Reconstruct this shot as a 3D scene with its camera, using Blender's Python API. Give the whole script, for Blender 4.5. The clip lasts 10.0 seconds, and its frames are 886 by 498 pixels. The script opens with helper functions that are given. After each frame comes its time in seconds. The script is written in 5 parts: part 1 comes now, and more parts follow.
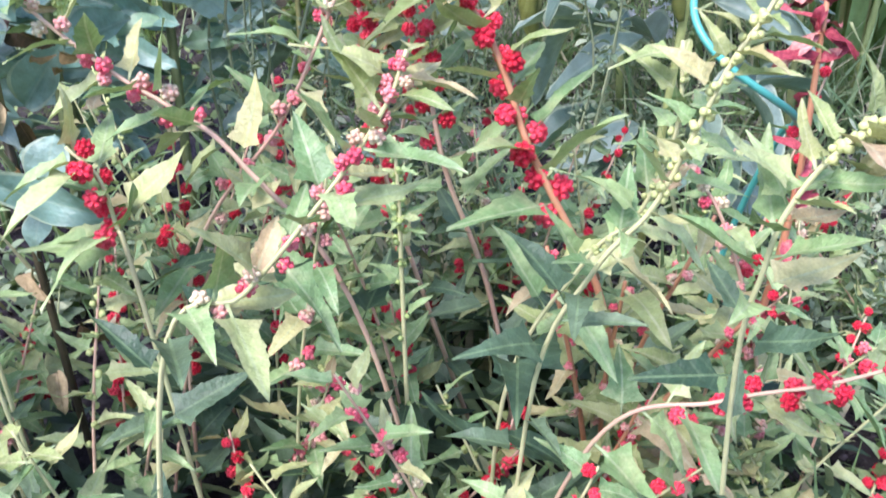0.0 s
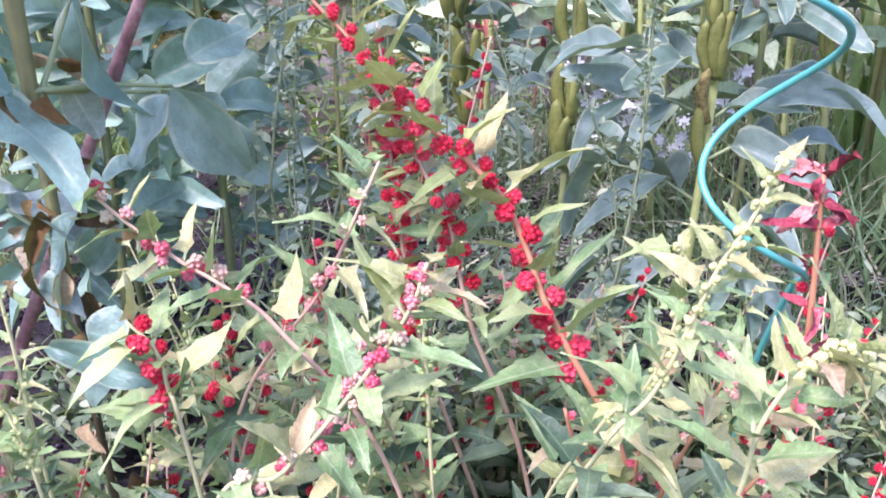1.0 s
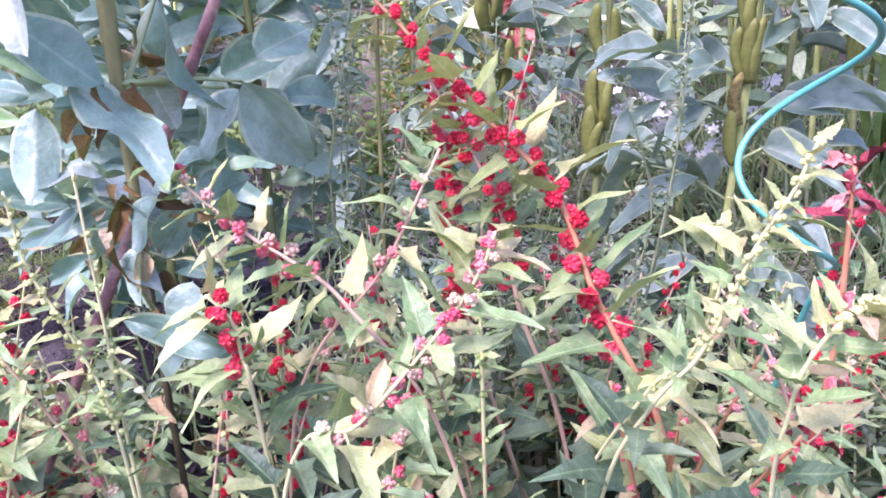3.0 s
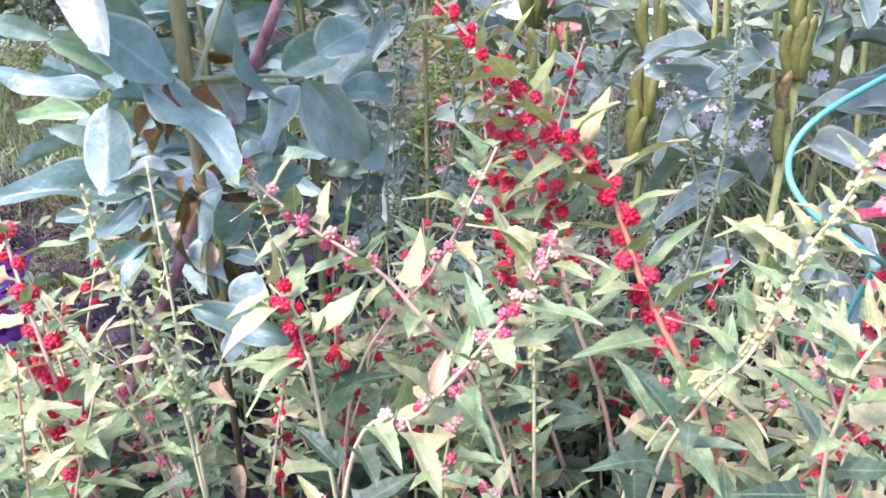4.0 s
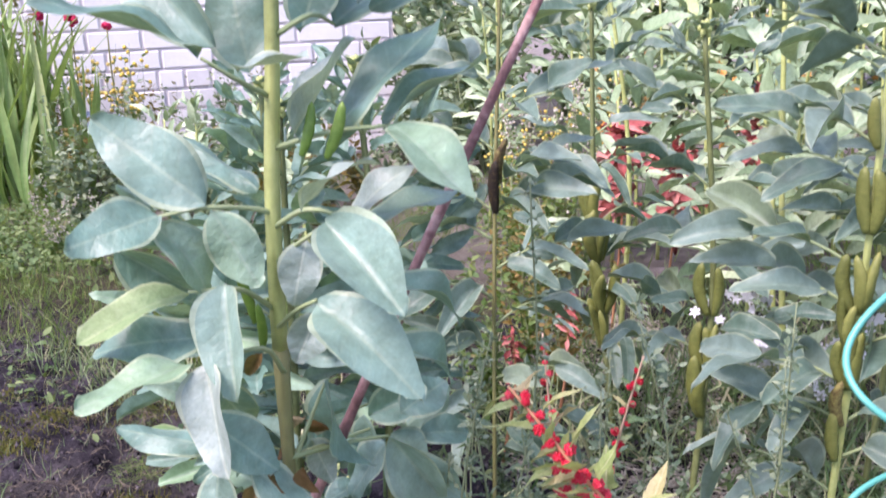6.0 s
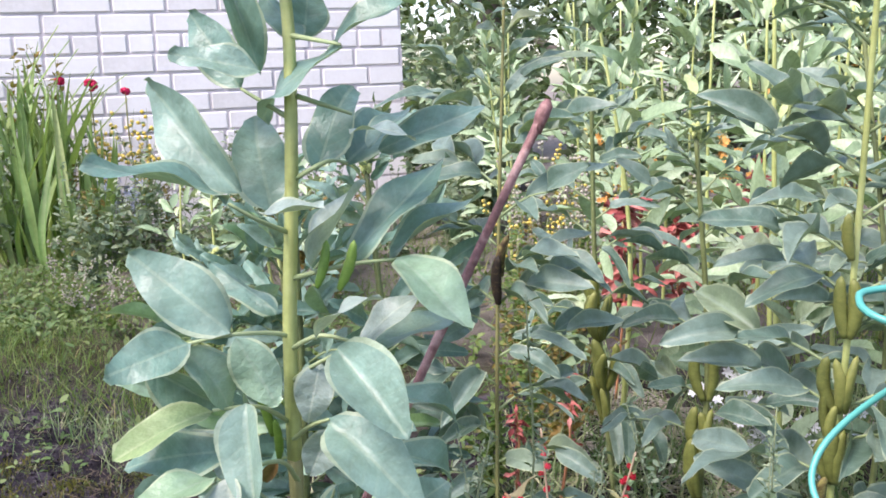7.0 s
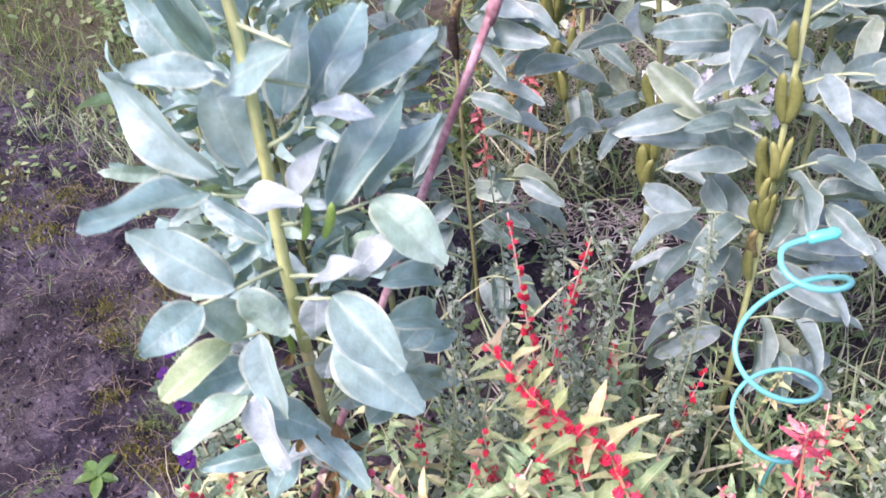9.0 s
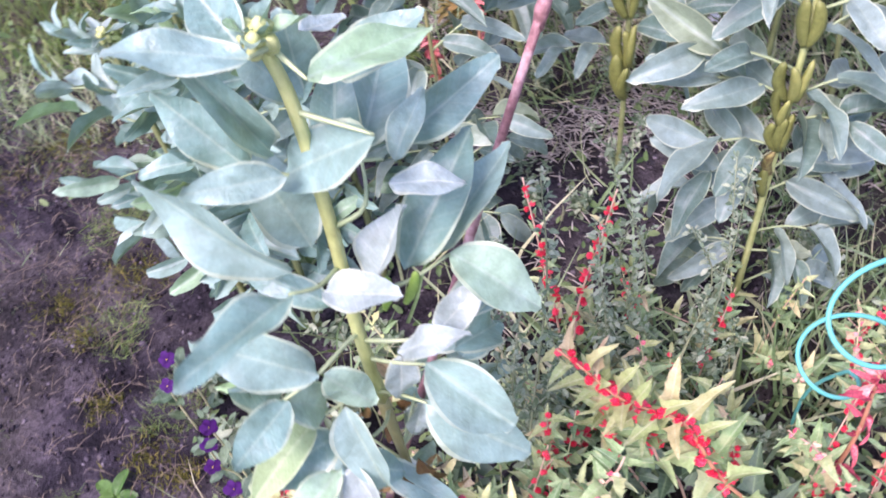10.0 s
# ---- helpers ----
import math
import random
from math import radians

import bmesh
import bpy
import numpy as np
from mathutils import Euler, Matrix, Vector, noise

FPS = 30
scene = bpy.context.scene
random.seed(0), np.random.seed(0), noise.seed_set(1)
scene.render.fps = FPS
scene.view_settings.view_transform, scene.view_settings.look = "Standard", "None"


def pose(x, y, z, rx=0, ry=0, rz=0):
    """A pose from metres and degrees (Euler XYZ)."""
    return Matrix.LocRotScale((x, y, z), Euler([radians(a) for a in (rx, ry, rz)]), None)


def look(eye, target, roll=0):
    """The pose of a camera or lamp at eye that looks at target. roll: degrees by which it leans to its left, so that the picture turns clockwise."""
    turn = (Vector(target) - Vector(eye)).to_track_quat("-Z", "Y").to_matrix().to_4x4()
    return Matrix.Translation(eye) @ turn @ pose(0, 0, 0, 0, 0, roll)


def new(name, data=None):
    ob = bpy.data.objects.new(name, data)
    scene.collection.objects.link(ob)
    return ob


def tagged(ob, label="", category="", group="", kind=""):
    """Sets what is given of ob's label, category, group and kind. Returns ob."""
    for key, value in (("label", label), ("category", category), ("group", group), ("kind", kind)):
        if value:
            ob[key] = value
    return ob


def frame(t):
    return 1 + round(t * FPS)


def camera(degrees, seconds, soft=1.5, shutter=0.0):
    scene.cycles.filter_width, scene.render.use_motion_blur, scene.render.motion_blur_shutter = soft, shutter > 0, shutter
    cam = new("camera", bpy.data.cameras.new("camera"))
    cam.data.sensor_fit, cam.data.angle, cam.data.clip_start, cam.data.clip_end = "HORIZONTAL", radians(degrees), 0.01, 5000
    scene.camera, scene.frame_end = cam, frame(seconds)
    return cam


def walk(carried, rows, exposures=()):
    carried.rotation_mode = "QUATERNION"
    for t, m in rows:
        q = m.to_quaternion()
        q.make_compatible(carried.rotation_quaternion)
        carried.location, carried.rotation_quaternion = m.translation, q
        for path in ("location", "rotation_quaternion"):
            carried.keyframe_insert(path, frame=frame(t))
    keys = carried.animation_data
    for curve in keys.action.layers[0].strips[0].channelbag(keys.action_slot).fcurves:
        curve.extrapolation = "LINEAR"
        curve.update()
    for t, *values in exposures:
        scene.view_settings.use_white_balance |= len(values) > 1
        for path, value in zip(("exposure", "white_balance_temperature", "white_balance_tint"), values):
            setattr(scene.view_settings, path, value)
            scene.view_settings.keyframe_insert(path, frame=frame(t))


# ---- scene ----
cam = camera(51.5, 10.0, soft=1.7, shutter=0.25)
PATH = [
    (0, (0.186, 0.233, 0.42), (-0.141, 1.975, -0.506), -0.9),
    (0.5, (0.198, 0.226, 0.428), (-0.203, 2.028, -0.343), -2.1),
    (1, (0.198, 0.218, 0.464), (-0.231, 2.027, -0.273), -2.3),
    (1.5, (0.202, 0.205, 0.47), (-0.226, 2.05, -0.173), -2.7),
    (2, (0.203, 0.2, 0.46), (-0.223, 2.037, -0.204), -2.8),
    (2.2, (0.209, 0.197, 0.454), (-0.25, 2.027, -0.207), -3.2),
    (3.3, (0.185, 0.168, 0.464), (-0.29, 1.973, -0.256), -2.2),
    (3.5, (0.185, 0.162, 0.465), (-0.312, 1.96, -0.256), -2.7),
    (4, (0.182, 0.164, 0.47), (-0.362, 1.945, -0.257), -2.2),
    (4.5, (0.181, 0.17, 0.481), (-0.366, 1.951, -0.245), -1.3),
    (5, (0.178, 0.168, 0.515), (-0.4, 1.955, -0.171), -1.1),
    (5.5, (0.177, 0.163, 0.57), (-0.452, 1.97, -0.014), -1.7),
    (6, (0.185, 0.149, 0.628), (-0.501, 1.971, 0.171), -2.6),
    (6.2, (0.193, 0.138, 0.646), (-0.504, 1.969, 0.242), -2.1),
    (7.3, (0.214, 0.107, 0.685), (-0.498, 1.944, 0.34), -2.6),
    (7.5, (0.219, 0.106, 0.673), (-0.49, 1.933, 0.271), -2.5),
    (8, (0.211, 0.136, 0.65), (-0.471, 1.921, 0.057), -3.1),
    (8.5, (0.2, 0.166, 0.744), (-0.37, 1.739, -0.351), -4.9),
    (9, (0.205, 0.164, 0.933), (-0.37, 1.622, -0.31), -8.9),
    (9.5, (0.193, 0.167, 1.005), (-0.393, 1.517, -0.349), -10.0),
    (10, (0.074, 0.267, 1.003), (-0.282, 1.541, -0.497), -14.6),
]
walk(cam, [(t, look(eye, target, roll)) for t, eye, target, roll in PATH],
     [(0, 1.77, 6000, 25), (0.6, 1.87, 5970, 36), (1.5, 1.95, 5960, 44), (2.2, 2.0, 5980, 52), (3.4, 1.98, 5970, 48), (4.2, 1.97, 5960, 45), (5, 1.98, 5960, 49), (5.6, 1.95, 6230, 47), (6.2, 1.5, 6650, 28), (7.6, 1.49, 6780, 22), (8.1, 1.83, 6130, 39), (8.5, 2.0, 6200, 46), (9.1, 1.98, 6330, 51), (9.5, 1.95, 6240, 46), (10, 1.9, 6260, 47)])


# ---- world, sun and exposure ----
world = bpy.data.worlds.new("world")
scene.world = world
world.use_nodes = True
wn = world.node_tree.nodes
sky = wn.new("ShaderNodeTexSky")
sky.sky_type, sky.sun_disc = "NISHITA", False
sky.sun_elevation, sky.sun_rotation = radians(66), radians(220)
sky.air_density, sky.dust_density = 1.0, 1.5
wn["Background"].inputs["Strength"].default_value = 0.145
world.node_tree.links.new(sky.outputs["Color"], wn["Background"].inputs["Color"])
sun = new("sun", bpy.data.lights.new("sun", "SUN"))
sun.data.energy, sun.data.angle, sun.data.color = 1.9, radians(24), (1.0, 0.97, 0.93)
sun.matrix_world = look((-1.1, -1.5, 3.4), (0, 0.8, 0))


# ---- materials ----
def nodes_of(name, rough=0.6, spec=0.4):
    m = bpy.data.materials.new(name)
    m.use_nodes = True
    nt = m.node_tree
    b = nt.nodes["Principled BSDF"]
    b.inputs["Roughness"].default_value = rough
    b.inputs["Specular IOR Level"].default_value = spec
    return m, nt, b


def ramp(nt, fac, stops):
    r = nt.nodes.new("ShaderNodeValToRGB")
    e = r.color_ramp.elements
    while len(e) < len(stops):
        e.new(0.5)
    for k, (p, c) in zip(e, stops):
        k.position, k.color = p, (*c, 1)
    nt.links.new(fac, r.inputs["Fac"])
    return r.outputs["Color"]


def noise_tex(nt, scale, detail=4, rough=0.6, vec=None):
    n = nt.nodes.new("ShaderNodeTexNoise")
    n.inputs["Scale"].default_value, n.inputs["Detail"].default_value, n.inputs["Roughness"].default_value = scale, detail, rough
    if vec is not None:
        nt.links.new(vec, n.inputs["Vector"])
    return n.outputs["Fac"]


def mixed(nt, fac, a, b, how="MIX"):
    x = nt.nodes.new("ShaderNodeMix")
    x.data_type, x.blend_type = "RGBA", how
    for value, socket in ((fac, x.inputs[0]), (a, x.inputs[6]), (b, x.inputs[7])):
        if isinstance(value, (int, float)):
            socket.default_value = value
        elif isinstance(value, tuple):
            socket.default_value = (*value, 1)
        else:
            nt.links.new(value, socket)
    return x.outputs[2]


def maths(nt, op, a, b=None):
    n = nt.nodes.new("ShaderNodeMath")
    n.operation = op
    for value, socket in ((a, n.inputs[0]), (b, n.inputs[1])):
        if value is None:
            continue
        if isinstance(value, (int, float)):
            socket.default_value = value
        else:
            nt.links.new(value, socket)
    return n.outputs[0]


def bump(nt, b, height, strength=0.3, dist=0.002):
    n = nt.nodes.new("ShaderNodeBump")
    n.inputs["Strength"].default_value, n.inputs["Distance"].default_value = strength, dist
    nt.links.new(height, n.inputs["Height"])
    nt.links.new(n.outputs["Normal"], b.inputs["Normal"])


def coords(nt, which):
    return nt.nodes.new("ShaderNodeTexCoord").outputs[which]


def own_random(nt, island=False):
    if island:
        return nt.nodes.new("ShaderNodeNewGeometry").outputs["Random Per Island"]
    return nt.nodes.new("ShaderNodeObjectInfo").outputs["Random"]


def leaf_material(name, stops, vein, rough=0.5, spec=0.4, through_light=0.25, veins=9.0, tips=None, island=False, rim_light=0.0, blotch=None, grainy=0.35):
    """A leaf: own tint by chance, paler midrib and side veins, blotches, some light coming through."""
    m, nt, b = nodes_of(name, rough, spec)
    col = ramp(nt, own_random(nt, island), stops)
    if not island:
        sep = nt.nodes.new("ShaderNodeSeparateXYZ")
        nt.links.new(coords(nt, "Object"), sep.inputs[0])
        ax = maths(nt, "ABSOLUTE", sep.outputs[0])
        side = maths(nt, "SINE", maths(nt, "MULTIPLY", maths(nt, "SUBTRACT", sep.outputs[1], maths(nt, "MULTIPLY", ax, 0.8)), veins * 6.283))
        side = maths(nt, "MULTIPLY", maths(nt, "GREATER_THAN", side, 0.82), 0.11)
        mid = maths(nt, "LESS_THAN", ax, 0.013)
        lines = maths(nt, "MAXIMUM", maths(nt, "MULTIPLY", mid, 0.45), side)
        col = mixed(nt, lines, col, vein)
        # pale band along the edge: rim light painted on as colour
        if rim_light:
            full = maths(nt, "MULTIPLY", maths(nt, "POWER", maths(nt, "SINE", maths(nt, "MULTIPLY", maths(nt, "MINIMUM", maths(nt, "MAXIMUM", sep.outputs[1], 0.01), 0.99), 3.1416)), 0.62), rim_light * 0.9)
            col = mixed(nt, maths(nt, "MULTIPLY", maths(nt, "GREATER_THAN", ax, full), 0.42), col, (0.6, 0.64, 0.4))
        if tips:
            far = maths(nt, "MULTIPLY", maths(nt, "GREATER_THAN", own_random(nt), 0.7), ax)
            col = mixed(nt, maths(nt, "MULTIPLY", far, 2.2), col, tips)
        shift = nt.nodes.new("ShaderNodeVectorMath")
        nt.links.new(coords(nt, "Object"), shift.inputs[0])
        nt.links.new(maths(nt, "MULTIPLY", own_random(nt), 37.0), shift.inputs[1])
        patch = noise_tex(nt, 5.0, 3, 0.6, shift.outputs[0])
        grain = noise_tex(nt, 40.0, 2, 0.6, shift.outputs[0])
        if blotch:
            col = mixed(nt, ramp(nt, noise_tex(nt, 3.2, 4, 0.65, shift.outputs[0]), [(0.5, (0, 0, 0)), (0.74, (0.5, 0.5, 0.5))]), col, blotch)
        bump(nt, b, maths(nt, "ADD", maths(nt, "MULTIPLY", lines, -1.0), maths(nt, "MULTIPLY", patch, 1.2)), 0.5, 0.003)
    else:
        patch = noise_tex(nt, 60.0, 3)
        grain = noise_tex(nt, 400.0, 2)
    col = mixed(nt, 0.55, col, ramp(nt, patch, [(0.3, (0.45, 0.47, 0.42)), (0.7, (1.2, 1.2, 1.2))]), "MULTIPLY")
    col = mixed(nt, grainy, col, ramp(nt, grain, [(0.3, (0.7, 0.7, 0.7)), (0.7, (1.2, 1.2, 1.2))]), "MULTIPLY")
    nt.links.new(col, b.inputs["Base Color"])
    tr = nt.nodes.new("ShaderNodeBsdfTranslucent")
    nt.links.new(mixed(nt, 0.5, col, (0.3, 0.45, 0.05)), tr.inputs["Color"])
    mix = nt.nodes.new("ShaderNodeMixShader")
    mix.inputs[0].default_value = through_light
    nt.links.new(b.outputs[0], mix.inputs[1])
    nt.links.new(tr.outputs[0], mix.inputs[2])
    nt.links.new(mix.outputs[0], nt.nodes["Material Output"].inputs["Surface"])
    return m


def plain(name, stops, scale=60.0, rough=0.6, spec=0.4, relief=0.3, metal=0.0, chance=0.0, which="Object", dist=0.002):
    """Two scales of noise between the colours, a little relief, and a tint of its own for each object."""
    m, nt, b = nodes_of(name, rough, spec)
    b.inputs["Metallic"].default_value = metal
    co = coords(nt, which)
    big = noise_tex(nt, scale * 0.2, 3, 0.6, co)
    fine = noise_tex(nt, scale * 2.0, 4, 0.65, co)
    f = maths(nt, "ADD", maths(nt, "MULTIPLY", big, 0.6), maths(nt, "MULTIPLY", fine, 0.4))
    if chance:
        f = maths(nt, "ADD", f, maths(nt, "MULTIPLY", maths(nt, "SUBTRACT", own_random(nt), 0.5), chance))
    nt.links.new(ramp(nt, f, stops), b.inputs["Base Color"])
    if relief:
        bump(nt, b, fine, relief, dist)
    return m


M_BEAN = leaf_material("bean_leaf", [(0.0, (0.116, 0.231, 0.185)), (0.45, (0.171, 0.303, 0.241)), (0.85, (0.259, 0.385, 0.314)), (0.95, (0.253, 0.396, 0.246)), (1.0, (0.231, 0.396, 0.157))], (0.34, 0.44, 0.32), 0.42, 0.5, 0.2, rim_light=0.252, blotch=(0.26, 0.37, 0.31), grainy=0.15)
# paler copy of the waxy bean leaf, sky light painted into its colour
M_BEAN_SKYLIT = leaf_material("skylit_bean_leaf", [(0.0, (0.25, 0.34, 0.3)), (1.0, (0.33, 0.41, 0.36))], (0.54, 0.6, 0.48), 0.42, 0.5, 0.2, rim_light=0.252, blotch=(0.4, 0.46, 0.42), grainy=0.15)
M_BEAN_YELLOW = leaf_material("yellowing_bean_leaf", [(0.0, (0.27, 0.385, 0.17)), (1.0, (0.34, 0.45, 0.22))], (0.46, 0.54, 0.3), 0.48, 0.35, 0.3, rim_light=0.252)
# row beans: the bean leaf in darker colours, shade of the rows painted in
M_BEAN_ROW_SHADED = leaf_material("row_bean_leaf_shaded", [(0.0, (0.071, 0.136, 0.105)), (0.45, (0.134, 0.215, 0.171)), (0.85, (0.212, 0.298, 0.256)), (0.95, (0.209, 0.281, 0.181)), (1.0, (0.301, 0.342, 0.191))], (0.26, 0.34, 0.26), 0.45, 0.45, 0.2, rim_light=0.2, blotch=(0.25, 0.33, 0.27), grainy=0.15)
M_BEANSTEM_ROW = plain("olive_bean_stem", [(0.3, (0.09, 0.1, 0.035)), (0.5, (0.17, 0.2, 0.075)), (0.72, (0.29, 0.33, 0.14))], 40, 0.5)
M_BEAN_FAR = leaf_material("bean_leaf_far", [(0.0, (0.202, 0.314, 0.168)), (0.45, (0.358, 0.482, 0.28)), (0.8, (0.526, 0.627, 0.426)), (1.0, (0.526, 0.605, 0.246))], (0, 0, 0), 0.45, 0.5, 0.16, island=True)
M_SPINACH = leaf_material("spinach_leaf", [(0.0, (0.134, 0.246, 0.097)), (0.35, (0.234, 0.369, 0.148)), (0.68, (0.329, 0.451, 0.187)), (0.87, (0.42, 0.492, 0.197)), (0.965, (0.496, 0.472, 0.205)), (1.0, (0.535, 0.349, 0.197))],
                          (0.46, 0.52, 0.32), 0.46, 0.4, 0.18, 7.0, (0.55, 0.45, 0.29), blotch=(0.5, 0.51, 0.27))
# low and under leaves: shade between the leaves painted in as dark greens
M_SPINACH_LOW_SHADED = leaf_material("spinach_low_leaf_shaded", [(0.0, (0.023, 0.055, 0.027)), (0.5, (0.058, 0.109, 0.058)), (1.0, (0.133, 0.195, 0.109))], (0.2, 0.3, 0.14), 0.5, 0.4, 0.12, 7.0)
M_SPINACH_UNDER_SHADED = leaf_material("spinach_under_leaf_shaded", [(0.0, (0.019, 0.043, 0.022)), (0.5, (0.046, 0.087, 0.046)), (0.9, (0.105, 0.155, 0.087)), (1.0, (0.211, 0.124, 0.074))], (0, 0, 0), 0.5, 0.4, 0.12, island=True)
M_WEED = leaf_material("weed_leaf", [(0.0, (0.09, 0.15, 0.085)), (0.5, (0.21, 0.285, 0.18)), (1.0, (0.4, 0.45, 0.3))], (0, 0, 0), 0.6, 0.3, 0.25, island=True)
M_WEED_LOW = leaf_material("creeping_weed_leaf", [(0.0, (0.05, 0.1, 0.03)), (0.5, (0.11, 0.185, 0.065)), (1.0, (0.22, 0.28, 0.11))], (0, 0, 0), 0.6, 0.3, 0.2, island=True)
M_MOSS = leaf_material("moss", [(0.0, (0.05, 0.055, 0.012)), (0.6, (0.13, 0.125, 0.025)), (1.0, (0.23, 0.19, 0.05))], (0, 0, 0), 0.8, 0.2, 0.2, island=True)
M_GRASS = leaf_material("grass_blade", [(0.0, (0.06, 0.13, 0.03)), (0.5, (0.14, 0.225, 0.06)), (0.86, (0.2, 0.27, 0.08)), (1.0, (0.34, 0.29, 0.12))], (0, 0, 0), 0.55, 0.35, 0.3, island=True)
M_GRASS_COOL = leaf_material("cool_grass_blade", [(0.0, (0.108, 0.204, 0.084)), (0.5, (0.24, 0.336, 0.168)), (0.85, (0.432, 0.456, 0.264)), (1.0, (0.576, 0.516, 0.348))], (0, 0, 0), 0.55, 0.35, 0.3, island=True)
M_PALE = leaf_material("pale_tip_leaf", [(0.0, (0.261, 0.348, 0.125)), (0.45, (0.346, 0.405, 0.154)), (0.78, (0.423, 0.437, 0.176)), (0.92, (0.462, 0.405, 0.191)), (1.0, (0.462, 0.332, 0.199))], (0.6, 0.6, 0.38), 0.48, 0.4, 0.24, 7.0, blotch=(0.54, 0.51, 0.28))
M_STRAP = leaf_material("strap_leaf", [(0.0, (0.16, 0.29, 0.08)), (0.6, (0.27, 0.42, 0.15)), (1.0, (0.42, 0.48, 0.2))], (0.3, 0.4, 0.15), 0.45, 0.4, 0.3)
M_STRAP_DRY = leaf_material("yellowing_strap_leaf", [(0.0, (0.17, 0.25, 0.08)), (0.6, (0.32, 0.39, 0.13)), (1.0, (0.48, 0.43, 0.19))], (0.3, 0.32, 0.15), 0.5, 0.4, 0.25)
M_STRAW = plain("straw", [(0.2, (0.07, 0.052, 0.036)), (0.8, (0.22, 0.175, 0.115))], 80)
M_CLIPPING = plain("dry_clipping", [(0.2, (0.26, 0.23, 0.18)), (0.8, (0.52, 0.48, 0.4))], 60)
M_BERRY = plain("berry_skin", [(0.2, (0.5, 0.008, 0.022)), (0.5, (0.76, 0.022, 0.055)), (0.85, (0.86, 0.09, 0.13))], 3.0, 0.33, 0.5, 0.4, 0.0, 0.5, dist=0.05)
M_BERRY_YOUNG = plain("young_berry_skin", [(0.25, (0.62, 0.07, 0.11)), (0.55, (0.66, 0.26, 0.24)), (0.8, (0.6, 0.52, 0.32))], 3.0, 0.4, 0.5, 0.25, 0.0, 0.6, dist=0.05)
M_BUD = plain("bud_skin", [(0.25, (0.27, 0.35, 0.11)), (0.7, (0.46, 0.49, 0.2))], 3.0, 0.5, 0.4, 0.3, 0.0, 0.5, dist=0.05)
M_STEM = plain("pale_stem", [(0.25, (0.36, 0.4, 0.18)), (0.6, (0.5, 0.48, 0.25)), (0.9, (0.6, 0.45, 0.28))], 60, 0.5)
M_STEM_RED = plain("reddish_stem", [(0.25, (0.35, 0.12, 0.06)), (0.6, (0.5, 0.25, 0.13)), (0.9, (0.55, 0.36, 0.2))], 60, 0.5)
M_STEM_PINK = plain("pink_stem", [(0.25, (0.5, 0.25, 0.2)), (0.6, (0.55, 0.4, 0.26)), (0.9, (0.5, 0.45, 0.25))], 60, 0.5)
M_STEM_WEED = plain("weed_stem", [(0.25, (0.13, 0.17, 0.08)), (0.6, (0.23, 0.27, 0.14)), (0.9, (0.36, 0.33, 0.2))], 60, 0.6)
M_BEANSTEM = plain("bean_stem", [(0.3, (0.25, 0.28, 0.09)), (0.5, (0.44, 0.49, 0.17)), (0.72, (0.6, 0.63, 0.28))], 40, 0.45)
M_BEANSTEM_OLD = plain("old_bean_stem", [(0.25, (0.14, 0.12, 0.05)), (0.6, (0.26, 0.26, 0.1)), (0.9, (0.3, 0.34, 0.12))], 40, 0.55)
M_BEANSTEM_DARK = plain("near_black_bean_stem", [(0.3, (0.018, 0.014, 0.01)), (0.55, (0.06, 0.05, 0.025)), (0.8, (0.16, 0.15, 0.06))], 40, 0.6)
M_STALK = plain("leaf_stalk_skin", [(0.3, (0.2, 0.27, 0.12)), (0.6, (0.33, 0.4, 0.2)), (0.8, (0.44, 0.48, 0.26))], 40, 0.5)
M_POD = plain("bean_pod", [(0.25, (0.09, 0.105, 0.026)), (0.55, (0.18, 0.2, 0.05)), (0.9, (0.29, 0.29, 0.085))], 45, 0.5, 0.4, 0.2, 0.0, 0.3)
M_POD_FRESH = plain("young_bean_pod", [(0.25, (0.07, 0.15, 0.02)), (0.55, (0.13, 0.24, 0.035)), (0.9, (0.24, 0.34, 0.07))], 45, 0.45, 0.4, 0.15, 0.0, 0.3)
M_POD_OLD = plain("blackened_pod", [(0.35, (0.02, 0.014, 0.01)), (0.5, (0.11, 0.075, 0.03)), (0.65, (0.27, 0.24, 0.08))], 60, 0.6, 0.3, 0.3, 0.0, 0.4)
M_CANE = plain("cane_bark", [(0.38, (0.1, 0.045, 0.04)), (0.5, (0.25, 0.125, 0.115)), (0.62, (0.46, 0.3, 0.27))], 70, 0.6, 0.35, 0.6)
M_COIL = plain("turquoise_plastic", [(0.25, (0.05, 0.3, 0.24)), (0.6, (0.08, 0.37, 0.31)), (0.9, (0.14, 0.43, 0.37))], 50, 0.36, 0.5, 0.05)
M_COIL_CAP = plain("turquoise_cap", [(0.25, (0.02, 0.5, 0.38)), (0.9, (0.08, 0.6, 0.46))], 50, 0.3, 0.5, 0.02)
M_PANSY = plain("pansy_petal", [(0.25, (0.016, 0.002, 0.03)), (0.6, (0.042, 0.004, 0.075)), (0.9, (0.1, 0.012, 0.15))], 60, 0.7, 0.2, 0.2)
M_EYE = plain("pansy_eye", [(0.2, (0.6, 0.4, 0.03)), (0.8, (0.8, 0.6, 0.05))], 60)
M_PINK = plain("wilted_pink_leaf", [(0.3, (0.18, 0.015, 0.03)), (0.5, (0.42, 0.07, 0.085)), (0.75, (0.66, 0.34, 0.28))], 40, 0.55, 0.35, 0.4, 0.0, 0.4)
